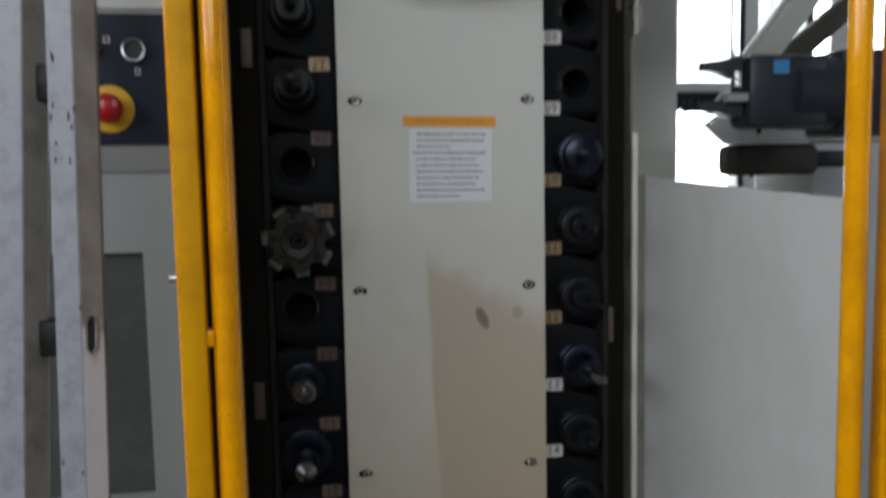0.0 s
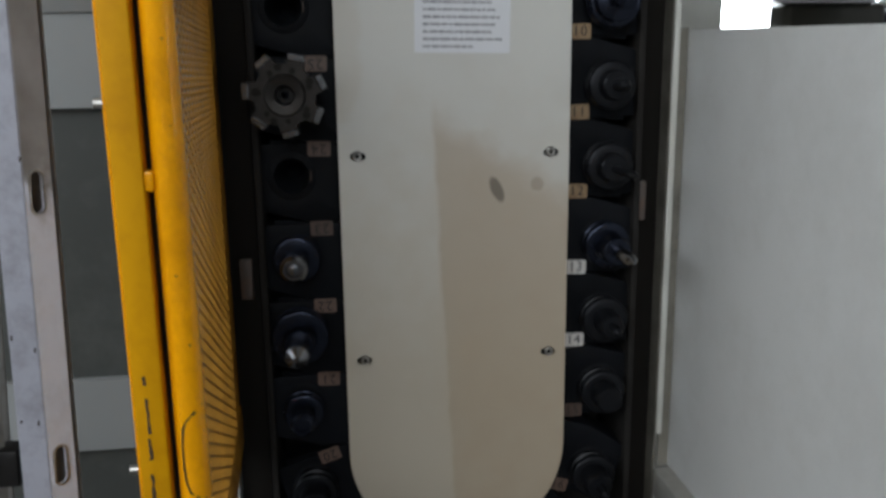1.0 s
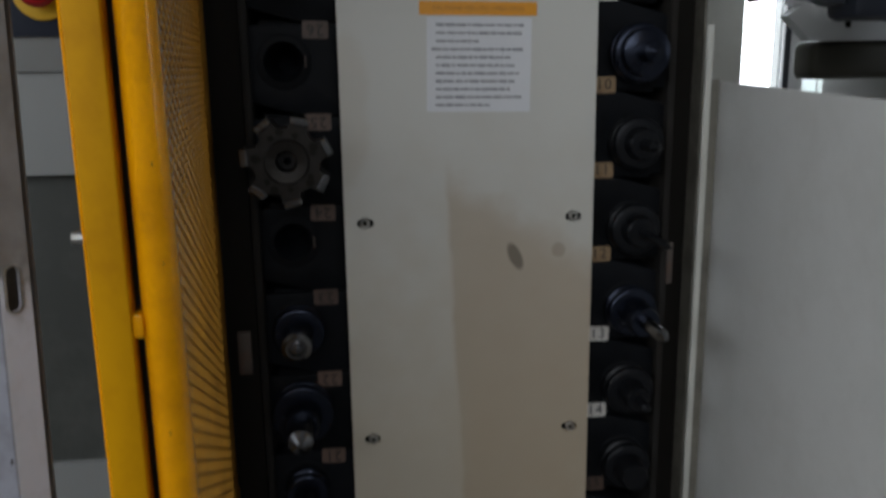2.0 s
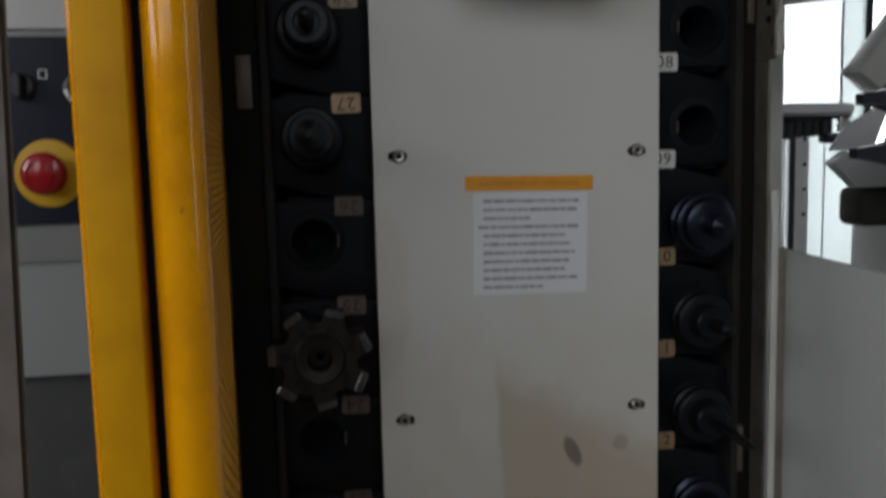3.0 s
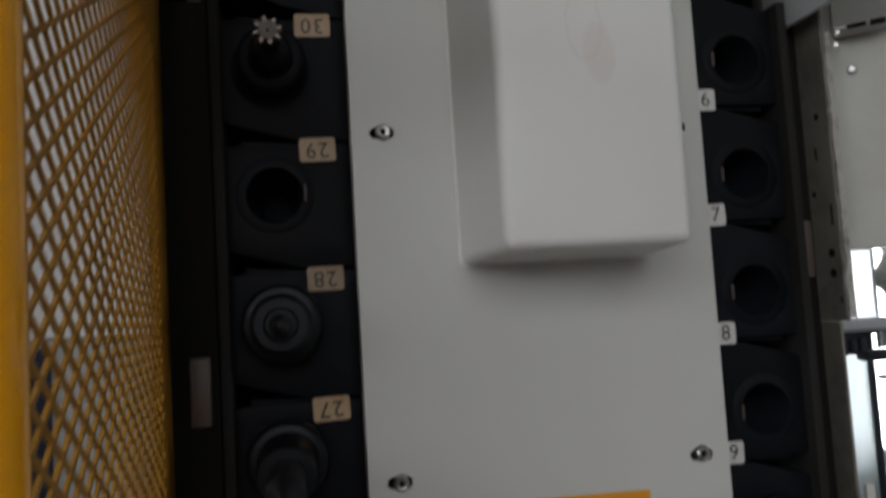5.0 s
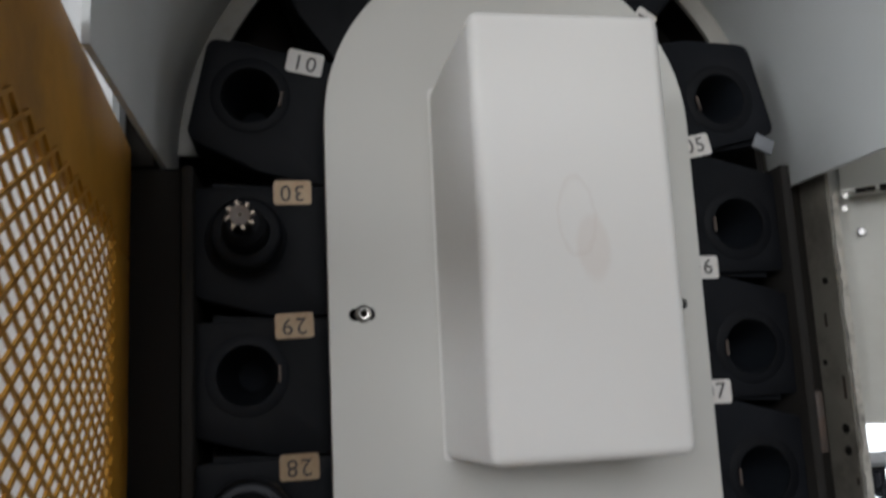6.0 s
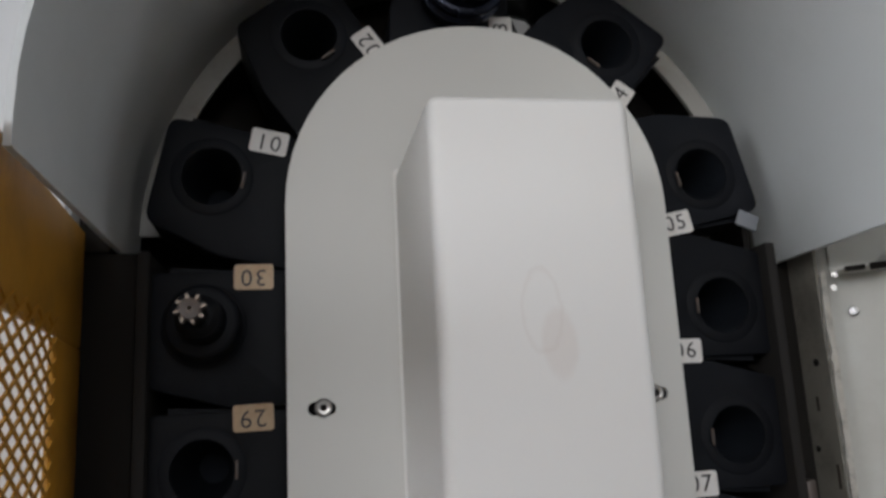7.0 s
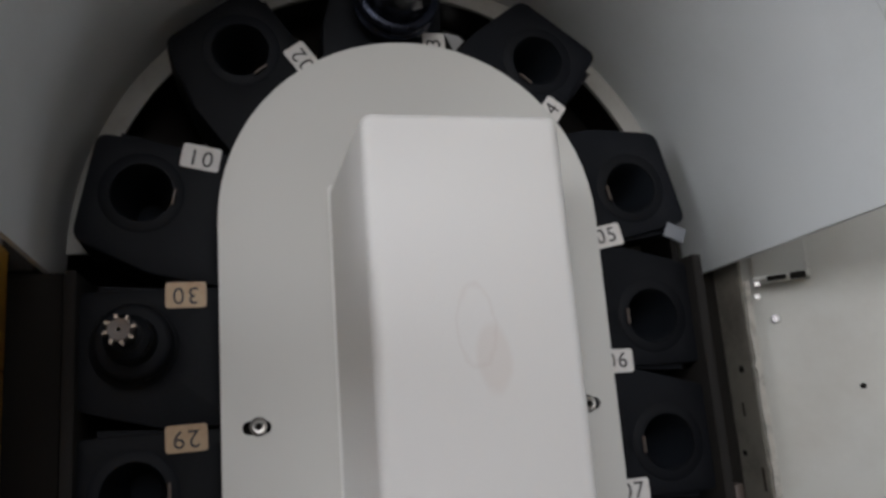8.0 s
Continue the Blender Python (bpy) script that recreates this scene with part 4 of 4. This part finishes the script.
for z, x in ((1.445, 0.006), (1.165, 0.0), (0.885, -0.008)):
    part("clamp", box(B(), x - 0.050, x - 0.0278, 0.012, 0.042, z - 0.020, z + 0.020, 0.003), dark_steel, up, "dark clamp between the uprights")
part("foot", box(B(), -0.10, 0.02, -0.07, 0.07, 0.0, 0.02, 0.003), dark_steel, up)

# ---- tool change arm and the bright bay behind the side panel ----
ARM = Matrix.Translation((0.603, 0.335, 1.349)) @ Matrix.Scale(0.96, 4) @ Matrix.Translation((-0.640, -0.40, -1.35))
arm = thing("tool_change_arm", "dark blue-black tool change arm with gripper fingers", "machine arm", Matrix.Translation((-0.168, -1.164, 1.344)) @ Matrix.Scale(0.80, 4) @ Matrix.Translation((0.168, 1.164, -1.344)) @ ARM)
part("housing", box(B(), 0.685, 0.86, 0.40, 0.49, 1.418, 1.565, 0.015), arm_dark, arm)
part("drum", cyl(B(), (0.87, 0.46, 1.49), 0.075, 0.16, "X", 32), arm_dark, arm)
part("rear_body", box(B(), 0.90, 1.25, 0.42, 0.56, 1.40, 1.58, 0.015), arm_dark, arm)
for z0, x0, h in ((1.543, 0.600, 0.011), (1.462, 0.592, 0.011)):
    bm = B()
    vs = []
    for x, hh, y0, y1 in ((x0, h * 0.7, 0.43, 0.45), (x0 + 0.03, h, 0.425, 0.455), (0.68, h * 1.9, 0.42, 0.48)):
        vs.append([bm.verts.new(p) for p in ((x, y0, z0 - hh), (x, y1, z0 - hh), (x, y1, z0 + hh), (x, y0, z0 + hh))])
    for a, b in zip(vs, vs[1:]):
        for k in range(4):
            bm.faces.new((a[k], a[(k + 1) % 4], b[(k + 1) % 4], b[k]))
    bm.faces.new(vs[0])
    bm.faces.new(vs[-1])
    part("gripper_finger", bm, arm_dark, arm)
part("pedestal", box(B(), 0.79, 0.90, 0.058, 0.150, 0.0, 1.40, 0.006), arm_dark, arm, at=arm.matrix_basis.inverted())
part("clamp_pin", cyl(B(), (0.664, 0.41, 1.515), 0.009, 0.03, "Z", 12), bright_steel, arm)
part("clamp_block", box(B(), 0.64, 0.685, 0.40, 0.44, 1.47, 1.487, 0.004), cabinet_paint, arm)
part("label", box(B(), 0.735, 0.768, 0.397, 0.3995, 1.525, 1.552), blue_label, arm, "small blue label")
carr = thing("arm_bracket", "white bracket with dark olive tool tray below", "bracket", ARM)
part("tray", box(B(), 0.640, 0.832, 0.385, 0.45, 1.322, 1.384, 0.014, 4), arm_olive, carr, "dark olive tray")
part("wedge_plate", prism(B(), [(0.588, 1.424), (0.632, 1.3845), (0.805, 1.3845), (0.775, 1.442), (0.615, 1.442)], 0.380, 0.405), white_paint, carr)
part("upper_facet", prism(B(), [(0.590, 1.4425), (0.660, 1.4425), (0.700, 1.545), (0.655, 1.500), (0.622, 1.488)], 0.388, 0.400), white_paint, carr, "pale slanting upper facet")
part("clip", box(B(), 0.690, 0.699, 0.376, 0.3795, 1.405, 1.426, 0.001, 1), seal_black, carr)
part("mount", box(B(), 0.815, 0.965, 0.440, 0.66, 1.335, 1.372, 0.006), arm_dark, carr, "dark mounting block")
bay_cover = thing("bay_cover_box", "pale white sheet-metal cover box beside the tool arm", "cover")
part("shell", box(B(), 0.914, 1.23, 0.55, 0.80, 0.0, 1.392, 0.012, 3), white_paint, bay_cover)
part("top_plate", box(B(), 0.905, 1.235, 0.54, 0.81, 1.3925, 1.402, 0.003), machine_paint, bay_cover)
enclosure = thing("bay_enclosure", "glossy white machine enclosure over a cable chain", "enclosure")
part("front_panel", box(B(), 0.5585, 0.722, 0.550, 0.556, 1.522, 2.40, 0.001, 1), frosted, enclosure, "white panel made translucent to look brightly lit")
bm = box(B(), 0.0, 0.13, 0.0, 0.006, 1.522, 2.40, 0.001, 1)
part("side_panel", bm, gloss_white, enclosure, "glossy white side panel", at=pose(0.7225, 0.550, 0, 0, 0, 56))
part("bottom_rail", box(B(), 0.5585, 0.745, 0.546, 0.600, 1.505, 1.5215, 0.003), white_paint, enclosure)
part("rail_seal", box(B(), 0.5585, 0.740, 0.548, 0.596, 1.497, 1.500, 0.0008, 1), seal_black, enclosure, "thin dark seal")
part("rail_lip", box(B(), 0.5585, 0.742, 0.550, 0.598, 1.5002, 1.5048), cabinet_paint, enclosure)
part("header", box(B(), 0.5585, 0.760, 0.550, 0.62, 2.401, 2.45, 0.004), white_paint, enclosure)
hose = thing("cable_chain", "dark ribbed cable chain under the white enclosure", "cable chain")
rnd = random.Random(8)
for k in range(8):
    x0, drop = 0.572 + k * 0.0165, rnd.uniform(0, 0.006)
    part("link", box(B(), x0, x0 + 0.0135, 0.556, 0.590, 1.466 - drop, 1.494 - rnd.uniform(0, 0.004), 0.003, 1), arm_dark, hose)
part("core_strip", box(B(), 0.5585, 0.712, 0.562, 0.584, 1.4705, 1.4965), arm_dark, hose)
part("end_pin", cyl(B(), (0.7205, 0.552, 1.486), 0.0055, 0.026, "Z", 16), bright_steel, hose, "bright steel end pin")
part("end_collar", cyl(B(), (0.7340, 0.556, 1.486), 0.0060, 0.024, "Z", 16), cabinet_paint, hose)
part("end_block", box(B(), 0.700, 0.745, 0.556, 0.590, 1.452, 1.4700, 0.006), arm_dark, hose)
bay_door = thing("bay_door", "pale frosted bay door with screwed edge strip", "door")
DY = 2.165
part("edge_strip", box(B(), 1.6155, 1.6745, DY, DY + 0.02, 0.0, 2.2, 0.003), white_paint, bay_door)
part("pane", box(B(), 1.675, 1.9015, DY + 0.004, DY + 0.012, 0.0, 2.2), door_frost, bay_door, "pale frosted pane")
part("pane_rib", box(B(), 1.735, 1.741, DY - 0.003, DY + 0.0035, 0.0, 2.2, 0.001, 1), white_paint, bay_door)
for x in (1.588, 1.902):
    part("seal", box(B(), x, x + 0.027, DY - 0.004, DY + 0.022, 0.0, 2.2, 0.003), arm_dark, bay_door, "dark rubber seal")
part("far_strip", box(B(), 2.012, 2.10, DY, DY + 0.02, 0.0, 2.2, 0.003), white_paint, bay_door)
part("sill_rail", box(B(), 1.45, 2.10, DY + 0.0205, DY + 0.05, 0.0, 0.10, 0.003), white_paint, bay_door)
for z in (1.195, 1.292, 1.389, 1.486):
    part("screw", lathe(B(), [(0, -0.004), (0.006, -0.004), (0.0075, 0.0), (0, 0.0)], 12), dark_steel, bay_door, at=pose(1.655, DY - 0.0005, z))
frame_arm = thing("support_arm", "pale painted slanting support arm", "support")
bm = box(B(), -0.03, 0.03, -0.03, 0.03, -0.35, 0.35, 0.006)
part("beam", bm, machine_paint, frame_arm, at=pose(1.02, 0.62, 1.84, 0, 38, 0))
bm = box(B(), -0.025, 0.025, -0.02, 0.02, -0.28, 0.28, 0.006)
part("beam", bm, arm_olive, frame_arm, at=pose(1.08, 0.66, 1.72, 0, 52, 0))
part("post", box(B(), 1.25, 1.31, 0.60, 0.66, 0.0, 2.3, 0.005), machine_paint, frame_arm)
